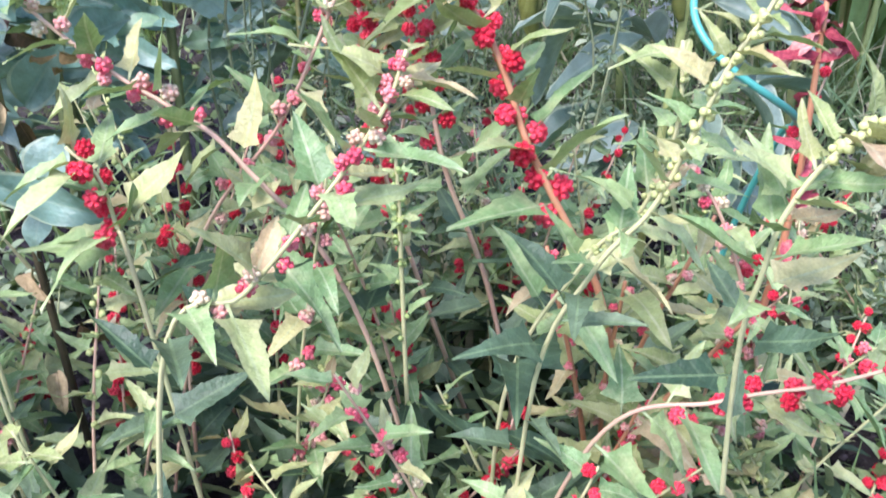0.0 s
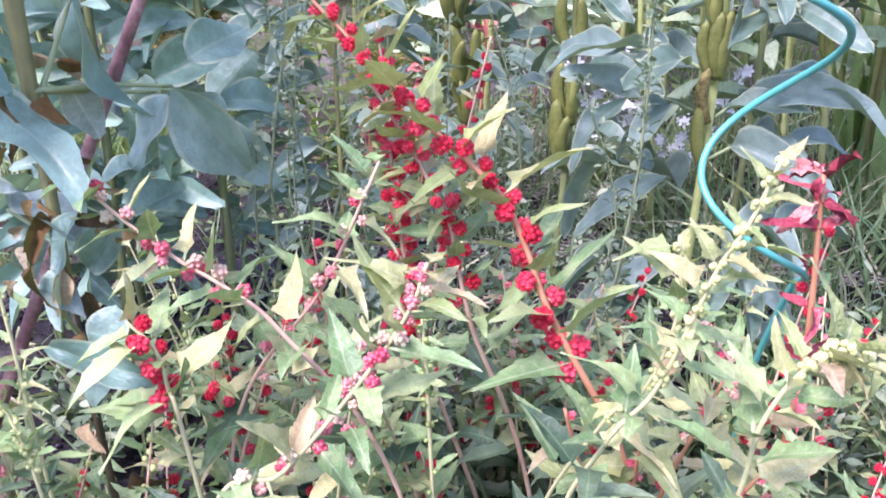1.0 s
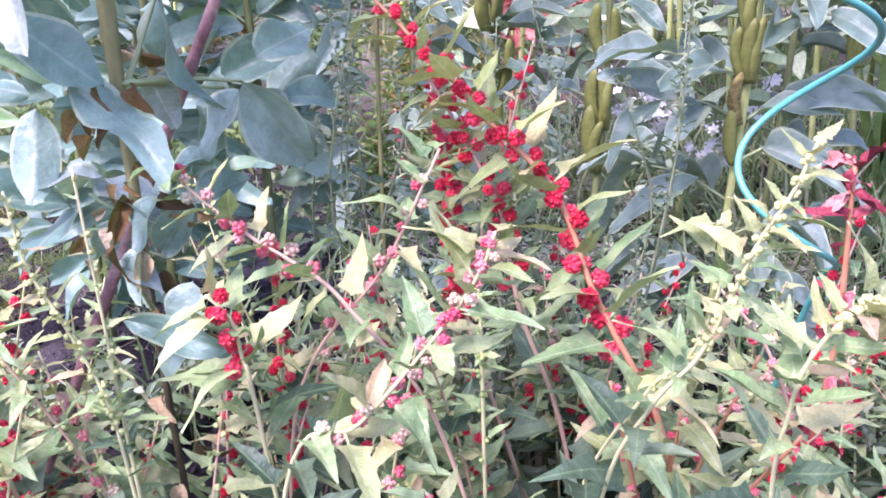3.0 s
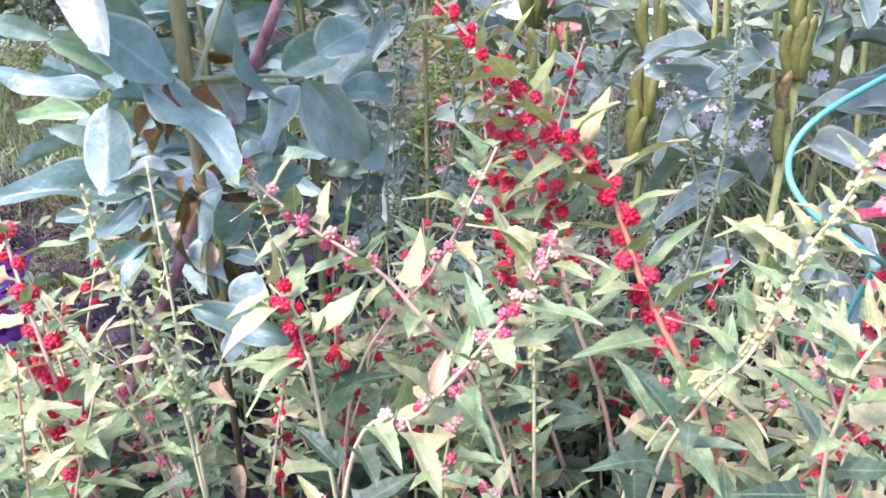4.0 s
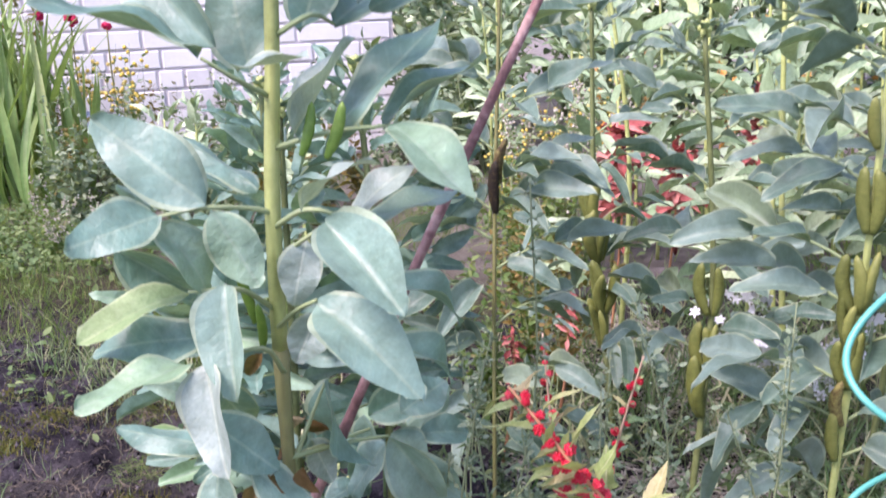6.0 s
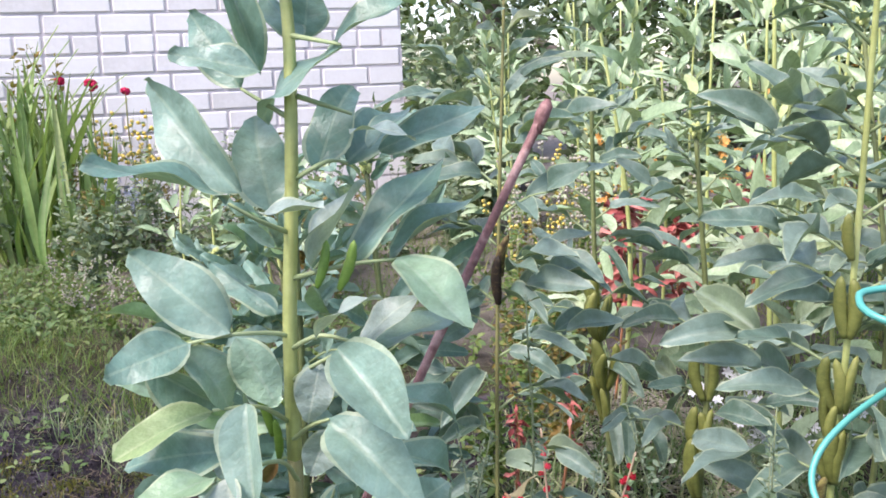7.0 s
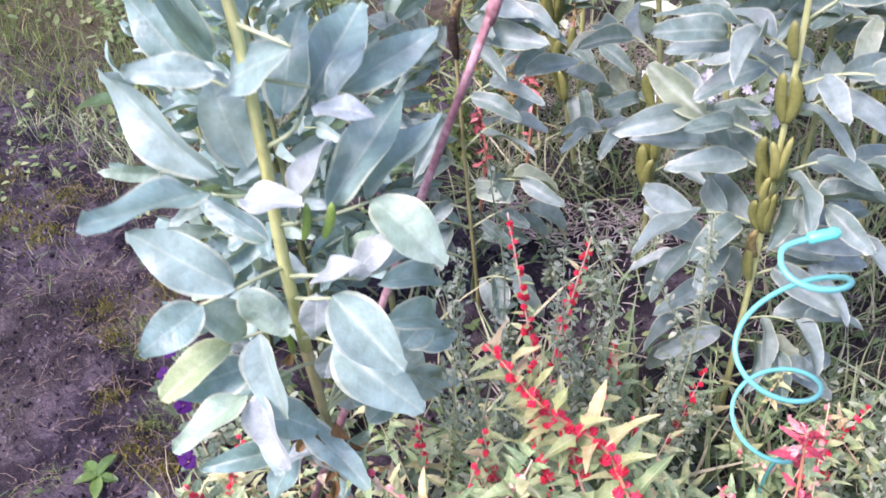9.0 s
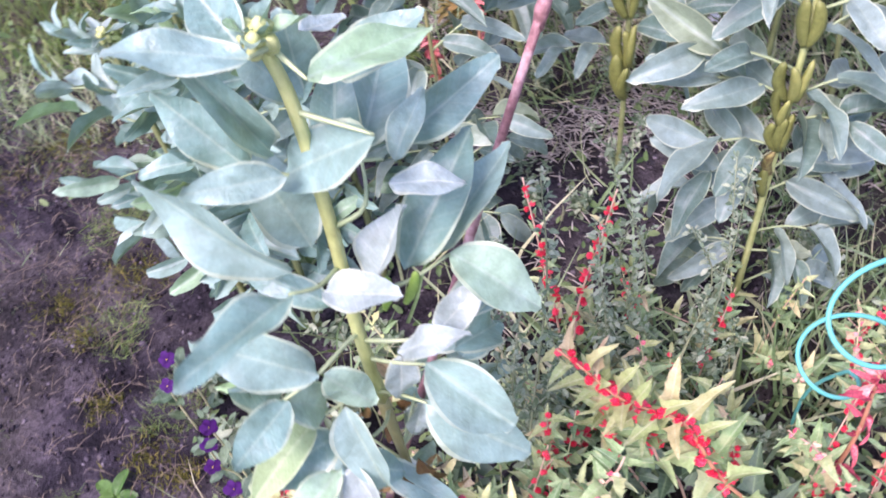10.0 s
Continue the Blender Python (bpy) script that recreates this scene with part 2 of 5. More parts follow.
M_CORAL = plain("coral_leaf", [(0.25, (0.26, 0.05, 0.05)), (0.55, (0.56, 0.17, 0.15)), (0.9, (0.68, 0.36, 0.3))], 30, 0.6, 0.3, 0.3, 0.0, 0.5)
M_WHITE = plain("white_petal", [(0.2, (0.7, 0.7, 0.72)), (0.8, (0.85, 0.85, 0.85))], 60, 0.6)
M_BLUE = plain("pale_blue_petal", [(0.2, (0.5, 0.53, 0.7)), (0.8, (0.74, 0.75, 0.84))], 20, 0.6, 0.3, 0.2, 0.0, 0.4)
M_YELLOW = plain("yellow_petal", [(0.2, (0.6, 0.42, 0.05)), (0.8, (0.75, 0.6, 0.2))], 20, 0.6, 0.3, 0.2, 0.0, 0.4)
M_ORANGE = plain("orange_petal", [(0.2, (0.65, 0.25, 0.06)), (0.8, (0.75, 0.4, 0.12))], 20, 0.6, 0.3, 0.2, 0.0, 0.4)
M_ROSE = plain("crimson_petal", [(0.2, (0.4, 0.005, 0.04)), (0.8, (0.6, 0.02, 0.1))], 20, 0.6, 0.3, 0.3)
M_BRICK = plain("white_brick", [(0.2, (0.66, 0.63, 0.6)), (0.5, (0.79, 0.76, 0.74)), (0.85, (0.86, 0.84, 0.82))], 25, 0.85, 0.2, 0.5, 0.0, 0.5)
M_MORTAR = plain("grey_mortar", [(0.2, (0.53, 0.47, 0.475)), (0.8, (0.66, 0.61, 0.61))], 60, 0.9, 0.2, 0.6)
M_BARK = plain("tree_bark", [(0.2, (0.09, 0.075, 0.06)), (0.8, (0.24, 0.21, 0.18))], 25, 0.85, 0.2, 0.8)
M_TREE = leaf_material("tree_leaf", [(0.0, (0.03, 0.07, 0.025)), (0.6, (0.06, 0.11, 0.035)), (1.0, (0.1, 0.15, 0.05))], (0, 0, 0), 0.6, 0.3, 0.2, island=True)
M_BRONZE = leaf_material("bronze_leaf", [(0.0, (0.14, 0.1, 0.03)), (0.5, (0.27, 0.17, 0.05)), (1.0, (0.3, 0.26, 0.09))], (0, 0, 0), 0.6, 0.3, 0.25, island=True)


def soil_material():
    m, nt, b = nodes_of("garden_soil", 0.95, 0.15)
    co = coords(nt, "Object")
    big = noise_tex(nt, 0.9, 4, 0.6, co)
    mid = noise_tex(nt, 9, 6, 0.75, co)
    fine = noise_tex(nt, 220, 5, 0.8, co)
    dirt = ramp(nt, mid, [(0.36, (0.009, 0.0075, 0.0095)), (0.5, (0.043, 0.036, 0.044)), (0.64, (0.13, 0.11, 0.13))])
    dirt = mixed(nt, 0.6, dirt, ramp(nt, fine, [(0.35, (0.25, 0.25, 0.25)), (0.65, (1.7, 1.7, 1.7))]), "MULTIPLY")
    moss = ramp(nt, fine, [(0.3, (0.03, 0.034, 0.012)), (0.7, (0.13, 0.115, 0.045))])
    edge = maths(nt, "ADD", maths(nt, "MULTIPLY", big, 0.75), maths(nt, "MULTIPLY", mid, 0.35))
    k = nt.nodes.new("ShaderNodeMapRange")
    k.inputs["From Min"].default_value, k.inputs["From Max"].default_value = 0.52, 0.8
    sep = nt.nodes.new("ShaderNodeSeparateXYZ")
    nt.links.new(co, sep.inputs[0])
    mossy = nt.nodes.new("ShaderNodeMapRange")
    mossy.inputs["From Min"].default_value, mossy.inputs["From Max"].default_value, mossy.inputs["To Max"].default_value = 1.3, 2.0, 0.16
    nt.links.new(sep.outputs[1], mossy.inputs["Value"])
    edge = maths(nt, "ADD", edge, maths(nt, "MULTIPLY", mossy.outputs[0], maths(nt, "LESS_THAN", maths(nt, "ADD", sep.outputs[0], maths(nt, "MULTIPLY", mid, 0.4)), -0.2)))
    nt.links.new(edge, k.inputs["Value"])
    dry = nt.nodes.new("ShaderNodeMapRange")
    dry.inputs["From Min"].default_value, dry.inputs["From Max"].default_value, dry.inputs["To Max"].default_value = 2.1, 2.9, 1.3
    nt.links.new(sep.outputs[1], dry.inputs["Value"])
    pale = ramp(nt, fine, [(0.3, (0.2, 0.17, 0.15)), (0.7, (0.4, 0.36, 0.33))])
    ground_col = mixed(nt, k.outputs[0], dirt, moss)
    nt.links.new(mixed(nt, maths(nt, "MULTIPLY", dry.outputs[0], mid), ground_col, pale), b.inputs["Base Color"])
    bump(nt, b, maths(nt, "ADD", maths(nt, "MULTIPLY", mid, 2.0), fine), 0.9, 0.012)
    return m


M_SOIL = soil_material()
M_CRUMB = leaf_material("soil_crumb", [(0.0, (0.009, 0.007, 0.009)), (0.55, (0.037, 0.031, 0.039)), (0.85, (0.081, 0.07, 0.078)), (1.0, (0.18, 0.156, 0.165))], (0, 0, 0), 0.95, 0.1, 0.0, island=True)


# ---- mesh tools ----
class Geo:
    """Vertices and faces gathered for one mesh."""

    def __init__(self):
        self.v, self.f = [], []

    def add(self, template, m):
        verts, faces = template
        n, a = len(self.v), np.array(m)
        self.v += (verts @ a[:3, :3].T + a[:3, 3]).tolist()
        self.f += [tuple(i + n for i in face) for face in faces]
        return self

    def tube(self, pts, radii, sides=7, cap=True):
        n, prev = len(self.v), None
        pts = [Vector(p) for p in pts]
        for i, p in enumerate(pts):
            d = (pts[min(i + 1, len(pts) - 1)] - pts[max(i - 1, 0)]).normalized()
            side = d.cross(prev if prev is not None else Vector((0.31, 0.2, 0.93))).normalized() if prev is None else (prev - d * prev.dot(d)).normalized()
            prev = side
            other = d.cross(side)
            for k in range(sides):
                a = 2 * math.pi * k / sides
                self.v.append(tuple(p + radii[i] * (math.cos(a) * side + math.sin(a) * other)))
        for i in range(len(pts) - 1):
            for k in range(sides):
                a, b = n + i * sides + k, n + i * sides + (k + 1) % sides
                self.f.append((a, b, b + sides, a + sides))
        if cap:
            self.f.append(tuple(n + k for k in range(sides))[::-1])
            self.f.append(tuple(n + (len(pts) - 1) * sides + k for k in range(sides)))
        return self

    def box(self, x0, y0, z0, x1, y1, z1):
        n = len(self.v)
        self.v += [(x, y, z) for x in (x0, x1) for y in (y0, y1) for z in (z0, z1)]
        self.f += [tuple(n + i for i in q) for q in ((0, 1, 3, 2), (4, 6, 7, 5), (0, 4, 5, 1), (2, 3, 7, 6), (0, 2, 6, 4), (1, 5, 7, 3))]
        return self

    def template(self):
        return np.array(self.v), self.f

    def mesh(self, name, mat, smooth=True):
        me = bpy.data.meshes.new(name)
        me.from_pydata(self.v, [], self.f)
        me.materials.append(mat)
        if smooth:
            me.polygons.foreach_set("use_smooth", [True] * len(me.polygons))
        me.update()
        return me


def thing(name, at, label, category, group="", kind=""):
    ob = new(name)
    ob.empty_display_size = 0.05
    ob.matrix_world = Matrix.Translation(at)
    return tagged(ob, label, category, group, kind)


def base_of(parent):
    return parent.matrix_basis if parent.parent is None else parent.parent.matrix_basis @ parent.matrix_basis


def put(name, me, parent, m=None, label="", kind=""):
    """A mesh as one part of a thing, at a pose in the world (or where its vertices stand)."""
    ob = new(name, me)
    ob.parent = parent
    ob.matrix_basis = base_of(parent).inverted() @ (m if m is not None else Matrix.Identity(4))
    return tagged(ob, label, kind=kind)


def part(name, geo, mat, parent, label="", kind="", smooth=True):
    return put(name, geo.mesh(name, mat, smooth), parent, None, label, kind)


def solid(name, geo, mat, label, category, kind="", group="", smooth=True):
    return tagged(new(name, geo.mesh(name, mat, smooth)), label, category, group, kind)


def smooth_line(pts, n):
    """n + 1 points on a smooth line through the given ones."""
    pts = [Vector(p) for p in pts]
    ext = [2 * pts[0] - pts[1], *pts, 2 * pts[-1] - pts[-2]]
    out = []
    for i in range(n + 1):
        u = i / n * (len(pts) - 1)
        k = min(int(u), len(pts) - 2)
        s = u - k
        a, b, c, d = ext[k : k + 4]
        out.append(0.5 * (2 * b + s * (c - a) + s * s * (2 * a - 5 * b + 4 * c - d) + s**3 * (3 * b - a - 3 * c + d)))
    return out


def aim(at, d, up, size):
    """The pose of a leaf whose base is at a place: it points along d and shows its face towards up."""
    y = Vector(d).normalized()
    x = y.cross(Vector(up))
    x = x.normalized() if x.length > 1e-4 else y.orthogonal().normalized()
    z = x.cross(y)
    m = Matrix((x, y, z)).transposed().to_4x4()
    return Matrix.Translation(at) @ m @ Matrix.Diagonal((size, size, size, 1))


def blade(stations, across, fold, droop, wave, rng, twist=0.0):
    """A leaf of unit length along y: stations are (along, half width, sweep of the edge)."""
    v, f = [], []
    ph = [rng.uniform(0, 6.28) for _ in range(4)]
    for u, w, sweep in stations:
        for j in range(-across, across + 1):
            s = j / across
            x = s * w
            y = u + sweep * abs(s)
            z = fold * abs(x) - droop * u * u + wave * abs(s) * math.sin(9 * u + ph[0] + (1.7 if s > 0 else 0)) + 0.5 * wave * math.sin(5 * u + ph[1])
            z += twist * x * u
            v.append((x + 0.06 * wave * math.sin(4 * u + ph[2]), y, z))
    n = 2 * across + 1
    for i in range(len(stations) - 1):
        for j in range(n - 1):
            a = i * n + j
            f.append((a, a + 1, a + 1 + n, a + n))
    return np.array(v), f


def to_mesh(template, name, mat):
    g = Geo()
    g.v, g.f = template[0].tolist(), template[1]
    return g.mesh(name, mat)


rng = random.Random(7)
# broad-bean leaflets: oval with a short point
OVAL = [(u, 0.005 + 0.245 * math.sin(math.pi * min(1, u**0.95)) ** 0.62, 0.0) for u in [i / 9 for i in range(9)]] + [(0.945, 0.125, 0.0), (0.98, 0.055, 0.0), (1.0, 0.002, 0.0)]
OVAL_ROW = [(u, w * 0.8, q) for u, w, q in OVAL]
T_BEAN = [blade(OVAL_ROW, 3, f, d, w, rng, t) for f, d, w, t in ((0.4, 0.4, 0.045, 0.1), (0.7, 0.55, 0.05, -0.25), (0.3, 0.75, 0.055, 0.4), (0.9, 0.35, 0.04, 0.1), (0.5, 0.25, 0.06, -0.45), (1.4, 0.5, 0.05, 0.2), (0.4, 0.9, 0.06, 0.3), (0.6, 0.6, 0.06, -0.3))]
BEAN = [to_mesh(t, "leaflet", M_BEAN_ROW_SHADED) for t in T_BEAN]
OVAL_NEAR = [(u, 0.005 + 0.245 * math.sin(math.pi * u**0.82) ** 0.72, 0.0) for u in [i / 12 for i in range(12)]] + [(0.955, 0.085, 0.0), (0.982, 0.04, 0.0), (1.0, 0.002, 0.0)]
NEAR_LEAF = [to_mesh(blade(OVAL_NEAR, 5, f, d, w, rng, t), "leaflet", M_BEAN) for f, d, w, t in ((0.5, 0.12, 0.05, 0.25), (0.95, 0.22, 0.045, -0.3), (0.3, 0.26, 0.07, 0.4), (1.3, 0.1, 0.04, 0.1), (-0.45, 0.25, 0.06, -0.35), (0.7, 0.34, 0.065, 0.15), (0.15, 0.3, 0.08, -0.5))]
NEAR_SKYLIT = [to_mesh(blade(OVAL_NEAR, 5, f, d, w, rng, t), "leaflet", M_BEAN_SKYLIT) for f, d, w, t in ((0.4, 0.15, 0.05, 0.2), (0.8, 0.25, 0.06, -0.3), (0.25, 0.3, 0.07, 0.35))]
YELLOWING = [to_mesh(blade(OVAL, 4, 0.4, 0.15, 0.035, rng, 0.15), "leaflet", M_BEAN_YELLOW)]
OVAL_SLIM = [(u, w * 0.68, s) for u, w, s in OVAL]
SLIM = [to_mesh(blade(OVAL_SLIM, 3, f, d, w, rng, t), "leaflet", M_BEAN) for f, d, w, t in ((0.4, 0.2, 0.05, 0.2), (0.9, 0.35, 0.05, -0.3), (0.6, 0.5, 0.06, 0.3), (1.3, 0.15, 0.04, -0.1))]
OVAL_LOW = [(u, 0.005 + 0.24 * math.sin(math.pi * u**0.85) ** 0.8, 0.0) for u in (0, 0.2, 0.45, 0.7, 0.9, 1.0)]
OVAL_FAR = [(u, 0.005 + 0.165 * math.sin(math.pi * u**0.9) ** 0.8, 0.0) for u in (0, 0.15, 0.3, 0.5, 0.7, 0.88, 1.0)]
T_BEAN_FAR = [blade(OVAL_FAR, 1, f, d, 0.03, rng) for f, d in ((0.4, 0.45), (0.8, 0.6), (0.5, 0.25), (1.1, 0.4))]
T_BEAN_LOW = [blade(OVAL_LOW, 1, f, d, 0.02, rng) for f, d in ((0.3, 0.15), (0.5, 0.3), (0.2, 0.05))]


def toothed(k):
    """The outline of a strawberry-spinach leaf: a stalk, two pointed lobes and a few shallow teeth."""
    a, b, c = 0.215 + 0.05 * k, 0.14 + 0.02 * k, 0.105
    return [(0, 0.012, 0), (0.16, 0.014, 0), (0.2, 0.08, 0), (0.245, a * 0.68, -0.03), (0.275, a, -0.035), (0.33, a * 0.68, 0.0), (0.42, a * 0.6, 0.01), (0.49, b, 0.03), (0.53, b * 0.84, 0.01),
            (0.67, c, 0.01), (0.72, c * 0.8, 0), (0.86, 0.05, 0), (1.0, 0.002, 0)]


T_SPIN = [blade(toothed(k), 2, f, d, w, rng, t) for k, f, d, w, t in ((0, 0.3, 0.1, 0.02, 0), (0.5, 0.5, 0.25, 0.03, 0.3), (1, 0.2, 0.4, 0.03, -0.3), (-0.8, 0.6, 0.15, 0.02, 0.2), (0.2, 0.15, -0.15, 0.03, -0.2))]
SPIN = [to_mesh(t, "leaf", M_SPINACH) for t in T_SPIN]
SPIN_PALE = [to_mesh(t, "leaf", M_PALE) for t in T_SPIN]
SPIN_LOW_SHADED = [to_mesh(t, "leaf", M_SPINACH_LOW_SHADED) for t in T_SPIN]


def lumpy_ball(seed, lumps=0.16, sub=2):
    """A berry: many small rounded drupes round a core, unit diameter."""
    bm = bmesh.new()
    bmesh.ops.create_icosphere(bm, subdivisions=sub, radius=0.5)
    r = random.Random(seed)
    seeds = []
    while len(seeds) < 18:
        c = Vector((r.gauss(0, 1), r.gauss(0, 1), r.gauss(0, 1))).normalized()
        if all((c - o).length > 0.52 for o in seeds) or r.random() < 0.002:
            seeds.append(c)
    for v in bm.verts:
        d = v.co.normalized()
        near = sorted(((d - s).length for s in seeds))
        v.co *= 1.0 + lumps * (0.6 * math.sqrt(max(0.0, 1 - (near[0] / 0.46) ** 2)) - 0.45)
        v.co.z *= 0.92
    out = np.array([v.co[:] for v in bm.verts]), [tuple(x.index for x in f.verts) for f in bm.faces]
    bm.free()
    return out


def knobbly(seed, n, small, sub=1):
    """A fruit of many round drupelets packed over a core, unit diameter."""
    r = random.Random(seed)
    ball = lumpy_ball(99, 0.0, sub)
    g = Geo().add(ball, Matrix.Diagonal((0.74, 0.74, 0.7, 1)))
    for k in range(n):
        z = 1 - 2 * (k + 0.5) / n
        a = 2.39996 * k + r.uniform(-0.2, 0.2)
        q = math.sqrt(1 - z * z)
        d = small * r.uniform(0.85, 1.15)
        c = Vector((q * math.cos(a), q * math.sin(a), z * 0.95)) * (0.5 - d * 0.42)
        g.add(ball, Matrix.Translation(c) @ Matrix.Diagonal((d, d, d, 1)))
    return g.template()


T_BERRY = [knobbly(s, 22, 0.3) for s in range(4)]
BERRY = [to_mesh(t, "berry", M_BERRY) for t in T_BERRY]
T_SMALL = [knobbly(s + 9, 12, 0.38) for s in range(3)]
YOUNG = [to_mesh(t, "young_berry", M_BERRY_YOUNG) for t in T_SMALL]
T_BALL = [lumpy_ball(s + 30, 0.2, 1) for s in range(3)]
BUD = T_BALL


T_BUDTOP = knobbly(44, 10, 0.45)


# ---- setting ----
def axis_values(lo, hi, step, far):
    v = list(np.arange(lo, hi, step))
    d = step
    while v[-1] < far:
        d *= 1.35
        v.append(v[-1] + d)
    d = step
    while v[0] > -far:
        d *= 1.35
        v.insert(0, v[0] - d)
    return v


def height(x, y):
    """Ground level: clods and gentle swells near by, flat far off."""
    k = 1.0 if abs(x) + abs(y) < 8 else 0.3
    p = Vector((x, y, 0))
    return k * (0.018 * noise.noise(p * 3.1) + 0.016 * noise.noise(p * 11.0) + 0.011 * noise.noise(p * 27.0)) - 0.008


def ground():
    g = Geo()
    xs, ys = axis_values(-2.2, 1.3, 0.022, 400), axis_values(0.2, 3.4, 0.022, 400)
    g.v = [(x, y, height(x, y)) for y in ys for x in xs]
    n = len(xs)
    g.f = [(j * n + i, j * n + i + 1, j * n + i + 1 + n, j * n + i + n) for j in range(len(ys) - 1) for i in range(n - 1)]
    solid("ground", g, M_SOIL, "dark crumbly garden soil with mossy patches", "ground", "structure")


ground()

WALL_AT, WALL_DIR = Vector((-2.95, 4.05, 0)), Vector((0.77, 0.64, 0)).normalized()


def brick_wall():
    """White brick wall of a house: each brick proud of the mortar."""
    turn = Matrix.Translation(WALL_AT) @ Matrix.Rotation(math.atan2(WALL_DIR.y, WALL_DIR.x), 4, "Z")
    wall = thing("wall_brick", WALL_AT, "white silicate brick house wall with grey mortar joints", "wall", kind="structure")
    wall.matrix_basis = turn
    g = Geo().box(-3.6, 0.012, -0.1, 1.42, 0.26, 2.9)
    ob = part("mortar_core", g, M_MORTAR, wall, "grey mortar bed", smooth=False)
    ob.matrix_basis = Matrix.Identity(4)
    shapes = {}

    def brick_shape(w, h):
        key = (round(w, 3), round(h, 3))
        if key not in shapes:
            b = bmesh.new()
            bmesh.ops.create_cube(b, size=1.0, matrix=Matrix.Diagonal((w, 0.1, h, 1)))
            bmesh.ops.bevel(b, geom=b.edges[:], offset=0.005, segments=1, affect="EDGES")
            me = bpy.data.meshes.new("brick")
            b.to_mesh(me)
            b.free()
            me.materials.append(M_BRICK)
            shapes[key] = me
        return shapes[key]

    r = random.Random(3)
    rest = Geo()
    z, row = 0.0, 0
    while z < 2.85:
        h = 0.088
        header = row % 5 == 4
        w = 0.12 if header else 0.25
        x = -3.6 + (0.085 if row % 2 else 0.0) + r.uniform(-0.01, 0.01)
        while x < 1.4:
            ww = min(w, 1.415 - x)
            if ww > 0.04:
                c = Vector((x + ww / 2, 0.055 + r.uniform(-0.002, 0.002), z + h / 2 + 0.006))
                if -1.5 < x < 1.2 and 0.25 < z < 1.45:
                    ob = new("brick", brick_shape(ww, h))
                    ob.parent, ob.matrix_basis = wall, Matrix.Translation(c) @ Euler((0, r.uniform(-0.006, 0.006), 0)).to_matrix().to_4x4()
                else:
                    rest.box(c.x - ww / 2, 0.005, c.z - h / 2, c.x + ww / 2, 0.1, c.z + h / 2)
            x += w + 0.014
        z += h + 0.014
        row += 1
    ob = part("brick_courses", rest, M_BRICK, wall, kind="stuff", smooth=False)
    ob.matrix_basis = Matrix.Identity(4)


# ---- broad beans ----
def pod_geo(length, bulge, bend):
    g = Geo()
    pts, rad = [], []
    for i in range(13):
        u = i / 12
        pts.append((bend * math.sin(math.pi * u) * length, 0, u * length))
        k = math.sin(math.pi * min(1, 0.06 + 0.9 * u)) ** 0.45
        rad.append(max(0.0008, bulge * k * (0.95 + 0.05 * math.cos(u * 4.2 * 6.283)) * (1 if u < 0.95 else 0.25)))
    g.tube(pts, rad, 8)
    g.v = [(x, y * 0.68, z) for x, y, z in g.v]
    return g


PODS = [pod_geo(1.0, 0.122, b) for b in (0.05, -0.08, 0.12)]
POD = [g.mesh("pod", M_POD) for g in PODS]
POD_OLD = [g.mesh("pod", M_POD_OLD) for g in PODS]
POD_FRESH = [g.mesh("pod", M_POD_FRESH) for g in PODS]


